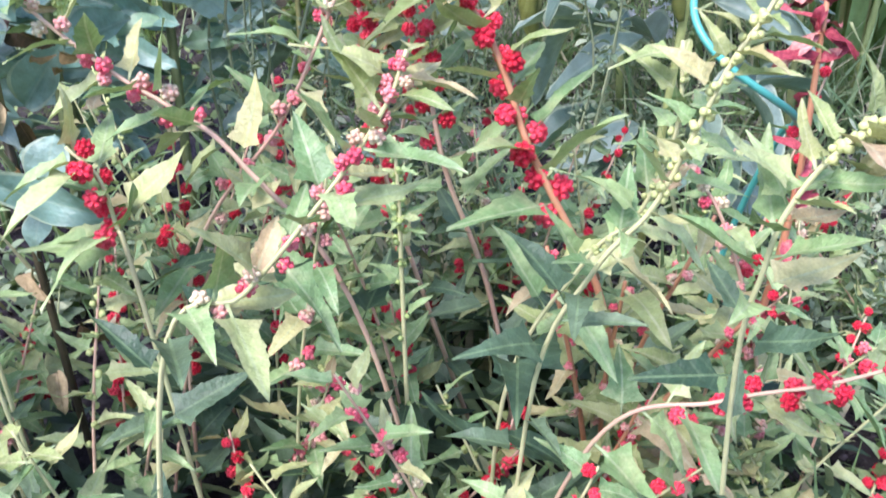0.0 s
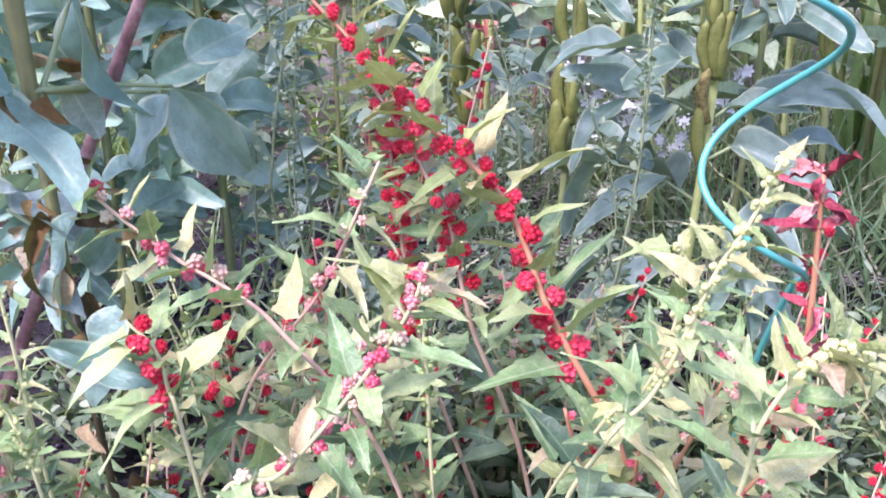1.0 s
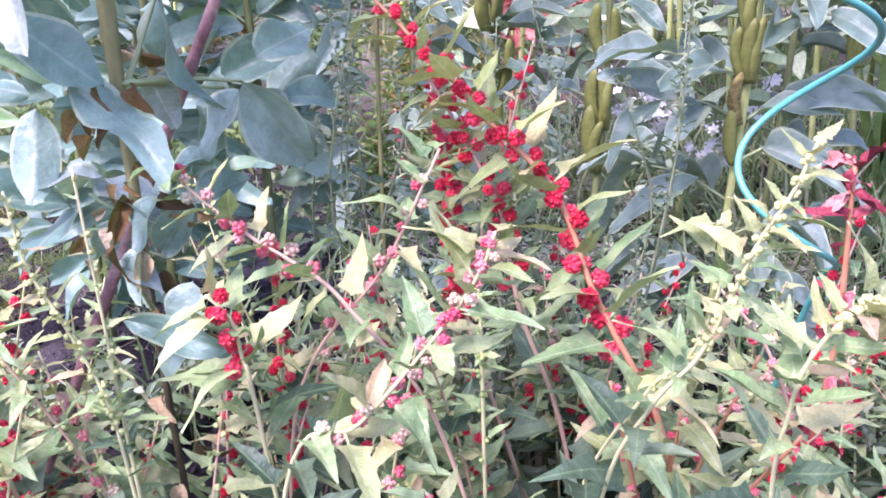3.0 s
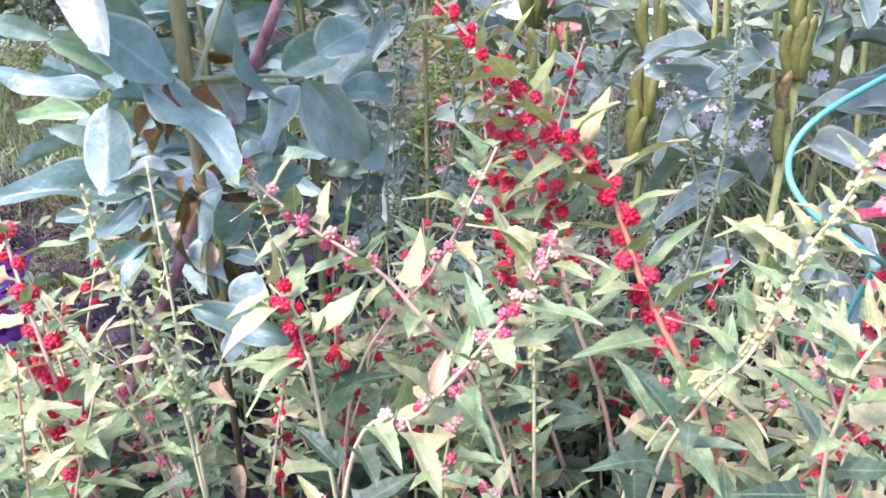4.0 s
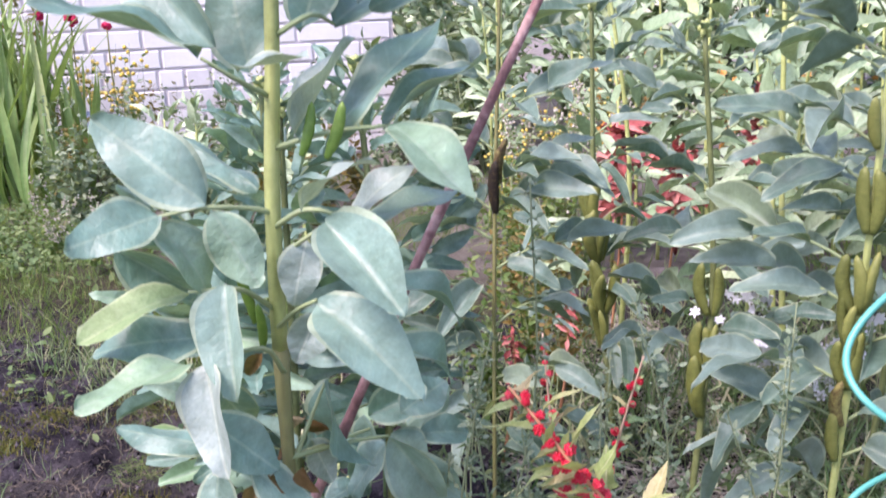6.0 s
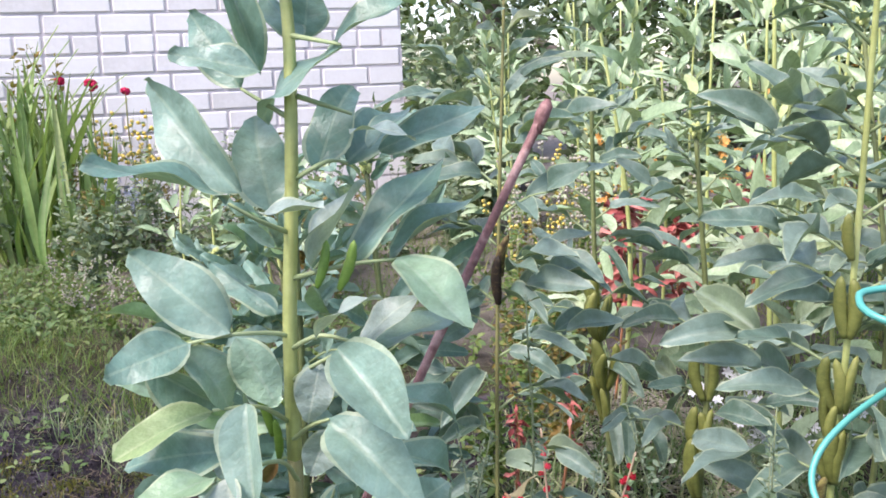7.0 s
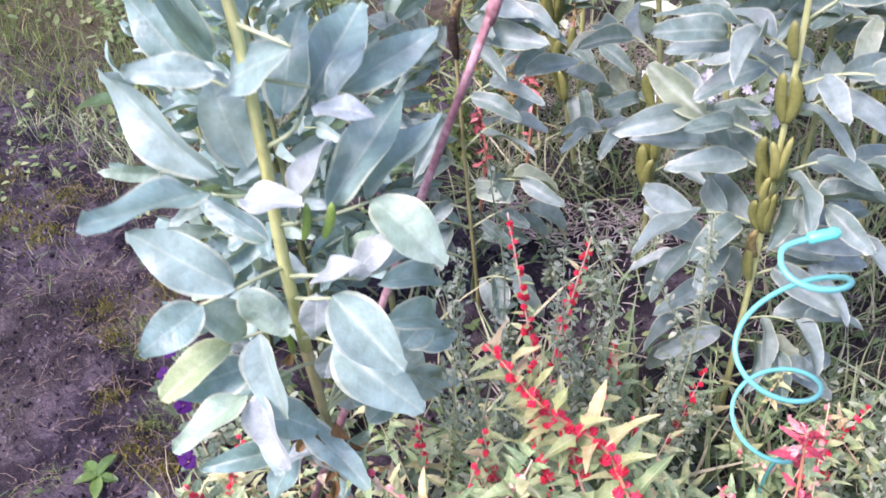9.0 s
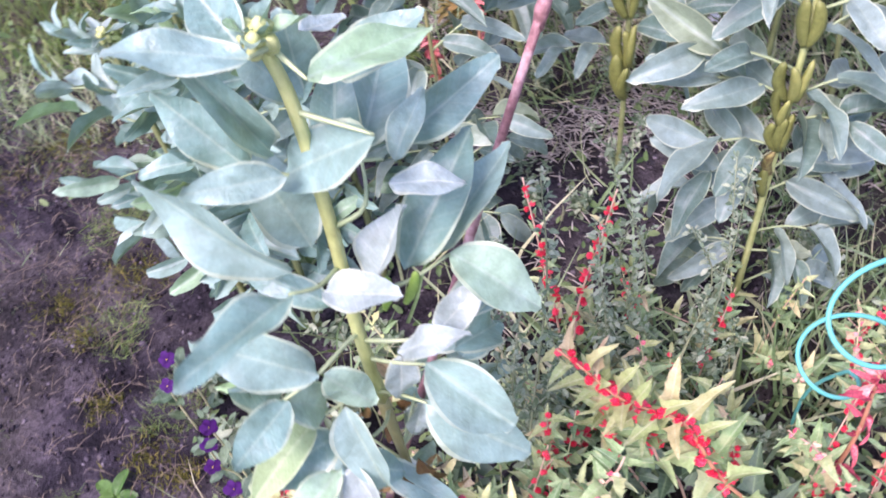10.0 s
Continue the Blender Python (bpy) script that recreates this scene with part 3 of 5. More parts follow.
def bean_plant(base, top, seed, first=0.1, step=0.046, plane=29, size=0.085, pods=(), label="", old=0.0, thick=0.0052, lush=0.5, swing=30, slim=False, long=1.0, bright=False):
    """A broad-bean plant: a square stem, leaves on alternate sides with four to six leaflets each, pods in the axils."""
    r = random.Random(seed)
    base, top = Vector(base), Vector(top)
    plant = thing("bean_plant", base, label or "broad bean plant with blue-green leaves in garden soil", "plant", "broad beans in the bed")
    mid = base.lerp(top, 0.5) + Vector((r.uniform(-0.03, 0.03), r.uniform(-0.03, 0.03), 0))
    line = smooth_line([base, mid, top], 24)
    g = Geo().tube(line, [thick * (1.05 - 0.45 * i / 24) for i in range(25)], 4)
    part("stem", g, M_BEANSTEM_OLD if old > 0.5 else M_BEANSTEM if bright else M_BEANSTEM_ROW, plant, "square yellow-green stem" if bright else "square olive-green stem")
    length = (top - base).length
    side, s = 1, first
    while s < length:
        u = s / length
        at = line[min(24, int(u * 24))]
        az = radians(plane + r.uniform(-swing, swing)) + (0 if side > 0 else math.pi)
        out = Vector((math.cos(az), math.sin(az), 0))
        young = max(0.0, (u - 0.78) / 0.22)
        rise = 0.25 + 0.5 * u + 0.6 * young
        sz = size * (0.85 + 0.25 * math.sin(math.pi * min(1, u * 1.1))) * (1 - 0.5 * young) * r.uniform(0.9, 1.12)
        pet = (0.05 + 0.025 * r.random()) * (1 - 0.6 * young)
        tip = at + out * pet * 1.15 + Vector((0, 0, pet * rise * 0.9))
        rachis = smooth_line([at, at.lerp(tip, 0.5) + Vector((0, 0, 0.008)), tip], 6)
        stalk = part("leaf_stalk", Geo().tube(rachis, [0.0017, 0.0016, 0.0014, 0.0013, 0.0012, 0.0011, 0.001], 5), M_STALK, plant)
        cross = Vector((0, 0, 1)).cross(out)
        pairs = [(0.3, -1), (0.45, 1), (0.6, -1), (0.97, 1), (1.0, -1)] if r.random() < lush else [(0.45, -1), (0.6, 1), (0.97, -1), (1.0, 1)]
        for f, k in pairs:
            p = rachis[min(6, int(f * 6))]
            spread = r.uniform(0.35, 0.75) if f > 0.9 else r.uniform(0.8, 1.4)
            sag = r.uniform(-0.3, 0.8) + 1.7 * (min(u, 0.75) - 0.42) + 0.6 * young
            d = out * 1.0 + cross * k * spread + Vector((0, 0, sag))
            nrm = Vector((r.uniform(-0.7, 0.7), r.uniform(-1.1, 0.2), 0.9)) + out * r.uniform(-0.3, 0.6)
            if slim:
                nrm = Vector((r.uniform(-1, 1), r.uniform(-1.3, 0.3), r.uniform(0.2, 0.7)))
            put("leaflet", r.choice(SLIM if slim else BEAN), stalk, aim(p, d, nrm, sz * r.uniform(0.85, 1.15)))
        side = -side
        s += step * (1 - 0.55 * young) * r.uniform(0.85, 1.15)
    for k in range(7):
        a = k * 2.4
        d = Vector((math.cos(a), math.sin(a), 1.1 + 0.2 * k))
        put("leaflet", BEAN[k % 5], plant, aim(line[-1] - Vector((0, 0, 0.004)), d, -d + Vector((0, 0, 1.4)), size * (0.5 - 0.04 * k)))
    put("top_bud", to_mesh(T_BUDTOP, "top_bud", M_BEANSTEM), plant, Matrix.Translation(line[-1]) @ Matrix.Diagonal((0.016, 0.016, 0.024, 1)))
    for z, az, n, dark in pods:
        at = line[min(24, max(0, int(z / length * 24)))]
        for k in range(n):
            a = radians(az + (k - (n - 1) / 2) * 42 + r.uniform(-12, 12))
            d = Vector((math.cos(a), math.sin(a), 0))
            m = aim(at + d * 0.007, Vector((0, 0, 1)) + d * r.uniform(0.1, 0.34), -d, 1)
            m = m @ Matrix.Rotation(radians(-90), 4, "X") @ Matrix.Rotation(r.uniform(-0.7, 0.7), 4, "Z")
            ln = r.uniform(0.045, 0.062) * long
            put("pod", r.choice(POD_OLD if dark else POD), plant, m @ Matrix.Diagonal((ln, ln, ln, 1)), "blackened old pod" if dark else "")
    return plant


def bean_leaf(plant, stalk, leaflets):
    """One compound leaf: a stalk through the given places and leaflets from base to tip, with their widths; y: a
    yellowing one, p: one that faces the sky, with sky light painted in as a paler colour.
    """
    r = random.Random(round(1000 * (stalk[0][2] + stalk[-1][0])))
    line = smooth_line(stalk, 8)
    ob = part("leaf_stalk", Geo().tube(line, [0.0019 - 0.0009 * i / 8 for i in range(9)], 5), M_STALK, plant)
    for base, tip, wide, tone in leaflets:
        base, tip = Vector(base), Vector(tip)
        d = tip - base
        up = Vector((0.25, -0.75, 0.6)) if tone != "p" else Vector((0.1, -0.35, 1.0))
        up += Vector((r.uniform(-0.7, 0.7), r.uniform(-0.3, 0.4), r.uniform(-0.3, 0.5)))
        mesh = r.choice(YELLOWING if tone == "y" else NEAR_SKYLIT if tone == "p" else NEAR_LEAF)
        put("leaflet", mesh, ob, aim(base, d, up, 1) @ Matrix.Diagonal((wide * 2.5, d.length * 1.18, d.length, 1)))
    return ob


NEAR_STEM = smooth_line([(-0.094, 0.612, -0.01), (-0.092, 0.6, 0.2), (-0.091, 0.599, 0.4), (-0.088, 0.6, 0.53), (-0.08, 0.602, 0.63), (-0.076, 0.604, 0.72), (-0.08, 0.604, 0.762)], 36)
near_bean = thing("bean_plant", (-0.094, 0.612, 0), "tall broad bean plant with waxy blue-green leaves beside a cane", "plant", "broad beans in the bed")
part("stem", Geo().tube(NEAR_STEM[14:], [0.0049 - 0.0016 * i / 22 for i in range(23)], 4), M_BEANSTEM, near_bean, "square yellow-green stem")
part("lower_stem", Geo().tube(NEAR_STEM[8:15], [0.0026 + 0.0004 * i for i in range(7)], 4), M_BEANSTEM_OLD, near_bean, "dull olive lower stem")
# lowest stretch of the stem in near-black colours
part("stem_foot", Geo().tube(NEAR_STEM[:9], [0.0022] * 9, 4), M_BEANSTEM_DARK, near_bean, "near-black stem foot")
bean_leaf(near_bean, [(-0.092, 0.600, 0.250), (-0.088, 0.585, 0.270)], [
    ((-0.083, 0.585, 0.296), (-0.082, 0.570, 0.273), 0.018, ""),
    ((-0.053, 0.580, 0.279), (-0.058, 0.565, 0.257), 0.017, ""),
    ((-0.090, 0.570, 0.258), (-0.030, 0.555, 0.253), 0.016, ""),
    ((-0.102, 0.590, 0.285), (-0.074, 0.575, 0.283), 0.014, "p"),
    ((-0.076, 0.595, 0.322), (-0.083, 0.580, 0.300), 0.016, ""),
    ((-0.068, 0.585, 0.248), (-0.073, 0.570, 0.226), 0.016, ""),
])
bean_leaf(near_bean, [(-0.078, 0.604, 0.667), (-0.108, 0.597, 0.687)], [
    ((-0.108, 0.597, 0.687), (-0.137, 0.595, 0.730), 0.023, "g"),
])
bean_leaf(near_bean, [(-0.076, 0.604, 0.717), (-0.036, 0.592, 0.709)], [
    ((-0.036, 0.592, 0.709), (-0.095, 0.594, 0.684), 0.028, "g"),
    ((-0.061, 0.633, 0.713), (-0.019, 0.642, 0.738), 0.022, "g"),
    ((-0.075, 0.615, 0.715), (-0.095, 0.619, 0.744), 0.020, ""),
    ((-0.078, 0.625, 0.716), (-0.076, 0.636, 0.747), 0.022, ""),
])
bean_leaf(near_bean, [(-0.080, 0.603, 0.630), (-0.059, 0.610, 0.641), (-0.070, 0.659, 0.636)], [
    ((-0.070, 0.659, 0.636), (-0.055, 0.727, 0.667), 0.032, "g"),
    ((-0.045, 0.657, 0.643), (0.009, 0.678, 0.671), 0.022, ""),
    ((-0.044, 0.637, 0.647), (-0.029, 0.663, 0.671), 0.017, ""),
    ((-0.082, 0.637, 0.633), (-0.076, 0.667, 0.685), 0.025, ""),
])
bean_leaf(near_bean, [(-0.084, 0.601, 0.598), (-0.090, 0.578, 0.609), (-0.101, 0.564, 0.621)], [
    ((-0.098, 0.559, 0.623), (-0.124, 0.503, 0.660), 0.019, "g"),
    ((-0.100, 0.575, 0.626), (-0.157, 0.576, 0.685), 0.030, ""),
    ((-0.099, 0.607, 0.611), (-0.113, 0.613, 0.663), 0.031, "g"),
    ((-0.084, 0.570, 0.613), (-0.045, 0.562, 0.623), 0.021, "p"),
])
bean_leaf(near_bean, [(-0.084, 0.601, 0.569), (-0.048, 0.603, 0.578), (-0.022, 0.623, 0.579)], [
    ((-0.068, 0.596, 0.576), (-0.051, 0.613, 0.624), 0.026, "p"),
    ((-0.048, 0.614, 0.578), (-0.012, 0.648, 0.639), 0.030, ""),
    ((-0.028, 0.626, 0.578), (0.009, 0.671, 0.614), 0.024, ""),
    ((-0.022, 0.623, 0.580), (0.025, 0.608, 0.551), 0.031, ""),
])
bean_leaf(near_bean, [(-0.088, 0.600, 0.532), (-0.094, 0.587, 0.537), (-0.107, 0.561, 0.542), (-0.129, 0.543, 0.539)], [
    ((-0.106, 0.562, 0.543), (-0.151, 0.546, 0.589), 0.031, ""),
    ((-0.106, 0.615, 0.542), (-0.149, 0.621, 0.576), 0.019, ""),
    ((-0.123, 0.545, 0.540), (-0.142, 0.507, 0.538), 0.024, ""),
    ((-0.129, 0.548, 0.536), (-0.107, 0.562, 0.502), 0.024, ""),
    ((-0.177, 0.569, 0.515), (-0.152, 0.599, 0.483), 0.023, ""),
    ((-0.103, 0.563, 0.540), (-0.080, 0.560, 0.507), 0.023, ""),
])
bean_leaf(near_bean, [(-0.089, 0.600, 0.523), (-0.059, 0.589, 0.537), (-0.033, 0.598, 0.529)], [
    ((-0.059, 0.578, 0.540), (-0.024, 0.569, 0.571), 0.018, "p"),
    ((-0.038, 0.596, 0.532), (-0.010, 0.606, 0.560), 0.019, "p"),
    ((-0.034, 0.608, 0.525), (0.004, 0.643, 0.546), 0.020, ""),
])
bean_leaf(near_bean, [(-0.089, 0.600, 0.502), (-0.067, 0.586, 0.517), (-0.040, 0.574, 0.532)], [
    ((-0.041, 0.574, 0.534), (0.004, 0.553, 0.501), 0.031, ""),
    ((-0.061, 0.588, 0.520), (-0.064, 0.576, 0.491), 0.020, "p"),
    ((-0.041, 0.648, 0.482), (-0.005, 0.692, 0.458), 0.020, ""),
])
bean_leaf(near_bean, [(-0.092, 0.599, 0.475), (-0.099, 0.575, 0.493), (-0.120, 0.557, 0.495)], [
    ((-0.120, 0.557, 0.495), (-0.151, 0.515, 0.487), 0.022, "y"),
    ((-0.100, 0.564, 0.499), (-0.084, 0.533, 0.456), 0.027, ""),
    ((-0.154, 0.577, 0.471), (-0.131, 0.596, 0.453), 0.015, "p"),
    ((-0.112, 0.560, 0.470), (-0.150, 0.525, 0.475), 0.029, ""),
])
bean_leaf(near_bean, [(-0.092, 0.599, 0.462), (-0.070, 0.585, 0.479), (-0.048, 0.571, 0.491)], [
    ((-0.049, 0.571, 0.491), (0.008, 0.549, 0.466), 0.032, ""),
    ((-0.053, 0.580, 0.481), (-0.059, 0.568, 0.459), 0.019, "p"),
    ((-0.042, 0.648, 0.441), (-0.010, 0.691, 0.414), 0.024, ""),
])
bean_leaf(near_bean, [(-0.089, 0.599, 0.435), (-0.084, 0.570, 0.461), (-0.109, 0.550, 0.456)], [
    ((-0.102, 0.542, 0.462), (-0.085, 0.516, 0.419), 0.025, "p"),
    ((-0.109, 0.540, 0.459), (-0.139, 0.497, 0.463), 0.019, ""),
    ((-0.129, 0.586, 0.430), (-0.124, 0.609, 0.388), 0.023, ""),
])
bean_leaf(near_bean, [(-0.090, 0.599, 0.380), (-0.069, 0.639, 0.375), (-0.054, 0.665, 0.369)], [
    ((-0.053, 0.665, 0.369), (-0.030, 0.684, 0.321), 0.028, ""),
    ((-0.055, 0.665, 0.364), (-0.082, 0.655, 0.335), 0.024, ""),
    ((-0.052, 0.676, 0.351), (-0.016, 0.710, 0.303), 0.022, ""),
    ((-0.049, 0.677, 0.381), (-0.031, 0.705, 0.393), 0.025, ""),
])
bean_leaf(near_bean, [(-0.075, 0.605, 0.753), (-0.058, 0.589, 0.748)], [
    ((-0.058, 0.589, 0.748), (-0.011, 0.627, 0.747), 0.020, ""),
    ((-0.070, 0.628, 0.746), (-0.053, 0.644, 0.743), 0.012, "p"),
])
bean_leaf(near_bean, [(-0.075, 0.605, 0.757), (-0.078, 0.582, 0.768)], [
    ((-0.078, 0.582, 0.768), (-0.123, 0.567, 0.792), 0.018, ""),
    ((-0.088, 0.600, 0.761), (-0.107, 0.615, 0.782), 0.021, ""),
    ((-0.093, 0.598, 0.694), (-0.100, 0.574, 0.763), 0.015, ""),
])
bean_leaf(near_bean, [(-0.074, 0.605, 0.681), (-0.043, 0.616, 0.669)], [
    ((-0.041, 0.606, 0.661), (-0.006, 0.607, 0.662), 0.018, "p"),
    ((-0.083, 0.581, 0.695), (-0.117, 0.558, 0.712), 0.016, ""),
])
bean_leaf(near_bean, [(-0.092, 0.600, 0.350), (-0.119, 0.610, 0.376)], [
    ((-0.109, 0.585, 0.383), (-0.049, 0.560, 0.362), 0.019, ""),
    ((-0.144, 0.600, 0.365), (-0.131, 0.570, 0.333), 0.021, ""),
    ((-0.124, 0.565, 0.416), (-0.087, 0.570, 0.393), 0.027, ""),
    ((-0.163, 0.620, 0.368), (-0.208, 0.600, 0.389), 0.020, ""),
    ((-0.220, 0.680, 0.338), (-0.275, 0.680, 0.337), 0.013, ""),
])
bean_leaf(near_bean, [(-0.093, 0.603, 0.300), (-0.128, 0.610, 0.315)], [
    ((-0.140, 0.610, 0.309), (-0.188, 0.567, 0.328), 0.020, ""),
    ((-0.136, 0.610, 0.307), (-0.150, 0.570, 0.292), 0.027, ""),
    ((-0.121, 0.615, 0.322), (-0.079, 0.590, 0.317), 0.026, "p"),
    ((-0.110, 0.600, 0.329), (-0.131, 0.580, 0.332), 0.014, "p"),
    ((-0.134, 0.620, 0.293), (-0.121, 0.620, 0.276), 0.020, ""),
])
bean_leaf(near_bean, [(-0.092, 0.601, 0.370), (-0.074, 0.620, 0.422)], [
    ((-0.074, 0.620, 0.424), (-0.073, 0.630, 0.365), 0.034, ""),
    ((-0.093, 0.630, 0.378), (-0.080, 0.630, 0.354), 0.018, "p"),
    ((-0.081, 0.680, 0.316), (-0.087, 0.680, 0.347), 0.016, ""),
    ((-0.103, 0.660, 0.315), (-0.084, 0.680, 0.325), 0.020, ""),
    ((-0.091, 0.660, 0.295), (-0.070, 0.680, 0.307), 0.020, ""),
    ((-0.108, 0.640, 0.269), (-0.087, 0.640, 0.297), 0.018, ""),
    ((-0.120, 0.620, 0.283), (-0.115, 0.620, 0.261), 0.020, ""),
])
bean_leaf(near_bean, [(-0.090, 0.600, 0.380), (-0.078, 0.700, 0.358)], [
    ((-0.085, 0.700, 0.365), (-0.053, 0.720, 0.378), 0.024, ""),
    ((-0.068, 0.700, 0.354), (-0.045, 0.700, 0.335), 0.022, ""),
    ((-0.051, 0.710, 0.351), (-0.022, 0.730, 0.349), 0.020, ""),
    ((-0.084, 0.690, 0.370), (-0.075, 0.690, 0.343), 0.022, ""),
    ((-0.073, 0.740, 0.342), (-0.046, 0.740, 0.369), 0.022, ""),
])
for k in range(9):
    a = k * 2.4
    d = Vector((math.cos(a), math.sin(a), 0.7 + 0.25 * k))
    put("leaflet", NEAR_LEAF[k % 4], near_bean, aim(NEAR_STEM[-1] - Vector((0, 0, 0.004)), d, -d + Vector((0, 0, 1.4)), 0.03 - 0.0022 * k) @ Matrix.Diagonal((0.9, 1, 1, 1)))
put("top_bud", to_mesh(T_BUDTOP, "top_bud", M_BEANSTEM), near_bean, Matrix.Translation(NEAR_STEM[-1]) @ Matrix.Diagonal((0.02, 0.02, 0.026, 1)))
for at, d, size in (((-0.062, 0.592, 0.566), (0.25, 0.1, 1), 0.03), ((-0.05, 0.598, 0.564), (0.4, 0.0, 1), 0.033), ((-0.1, 0.59, 0.468), (-0.25, -0.1, 1), 0.033), ((-0.098, 0.592, 0.452), (0.1, -0.2, 1), 0.03)):
    put("pod", POD_FRESH[round(size * 1000) % 3], near_bean, aim(at, d, (0, -1, 0), 1) @ Matrix.Rotation(radians(-90), 4, "X") @ Matrix.Diagonal((size * 0.95, size * 0.95, size, 1)), "young green pod")
bean_plant((0.222, 0.985, 0), (0.268, 0.9, 0.84), 5, 0.08, 0.029, -8, 0.061, thick=0.0046, bright=True, long=0.95, pods=((0.28, 240, 1, False), (0.31, 265, 1, True), (0.345, 270, 3, False), (0.385, 245, 2, False), (0.42, 265, 3, False), (0.46, 255, 2, False), (0.53, 245, 1, False)), lush=0.7, swing=28,
           label="broad bean plant with clusters of upright ripe pods")
bean_plant((0.09, 1.24, 0), (0.1, 1.22, 0.62), 6, 0.2, 0.036, 10, 0.058, long=1.35, pods=((0.18, 260, 2, False), (0.23, 270, 3, False), (0.3, 265, 2, False)))
bean_plant((-0.05, 1.5, 0), (-0.08, 1.5, 0.66), 8, 0.16, 0.032, 10, 0.058, long=1.5, pods=((0.15, 200, 4, False), (0.22, 260, 4, False), (0.29, 300, 4, False), (0.34, 250, 3, False)))
bean_plant((-0.13, 1.12, 0), (-0.09, 1.1, 0.8), 9, 0.08, 0.03, 15, 0.058, lush=0.8, thick=0.003, pods=((0.45, 300, 1, True), (0.5, 320, 1, True)), old=1.0)
bean_plant((-0.42, 1.0, 0), (-0.42, 1.0, 0.5), 10, 0.1, 0.024, 0, 0.062, slim=True, lush=0.9, swing=60)
bean_plant((-0.33, 0.99, 0), (-0.3, 0.98, 0.56), 12, 0.1, 0.024, 40, 0.062, slim=True, lush=0.9, swing=60)
bean_plant((-0.37, 1.09, 0), (-0.38, 1.08, 0.58), 13, 0.12, 0.026, 70, 0.06, slim=True, lush=0.9, swing=60)
bean_plant((-0.24, 1.06, 0), (-0.24, 1.04, 0.6), 17, 0.14, 0.026, 20, 0.06, slim=True, lush=0.9, swing=60)
bean_plant((0.4, 1.32, 0), (0.43, 1.3, 0.8), 14, 0.34, 0.032, 15, 0.066, pods=((0.3, 250, 3, False),))
bean_plant((0.3, 1.36, 0), (0.28, 1.34, 0.74), 15, 0.3, 0.032, 30, 0.064)

M_DEAD = leaf_material("withered_leaf", [(0.0, (0.04, 0.025, 0.012)), (0.4, (0.16, 0.085, 0.03)), (0.7, (0.36, 0.24, 0.1)), (1.0, (0.6, 0.52, 0.36))], (0.2, 0.12, 0.05), 0.7, 0.2, 0.1)
WITHERED = [to_mesh(blade(OVAL, 2, f, d, 0.09, rng, t), "withered_leaf", M_DEAD) for f, d, t in ((1.4, 0.6, 0.8), (0.9, 0.9, -0.7), (2.0, 0.3, 0.2))]
r = random.Random(31)
for k in range(44):
    z = r.uniform(0.25, 0.4) if k % 4 else r.uniform(0.1, 0.5)
    a = r.uniform(3.4, 6.6) if k % 3 else r.uniform(0, 6.28)
    d = Vector((math.cos(a), math.sin(a), r.uniform(-1.2, -0.3)))
    p = Vector((-0.093, 0.603, z)) + Vector((math.cos(a), math.sin(a), 0)) * r.uniform(0.004, 0.035)
    put("withered_leaf", r.choice(WITHERED), near_bean, aim(p, d, (r.uniform(-1, 1), -1, 0.3), r.uniform(0.008, 0.019)), "brown curled dead leaf")

# ---- strawberry spinach ----
def spinach_plant(x, y, label):
    return thing("strawberry_spinach_plant", (x, y, 0), label, "plant", "strawberry spinach in the bed")


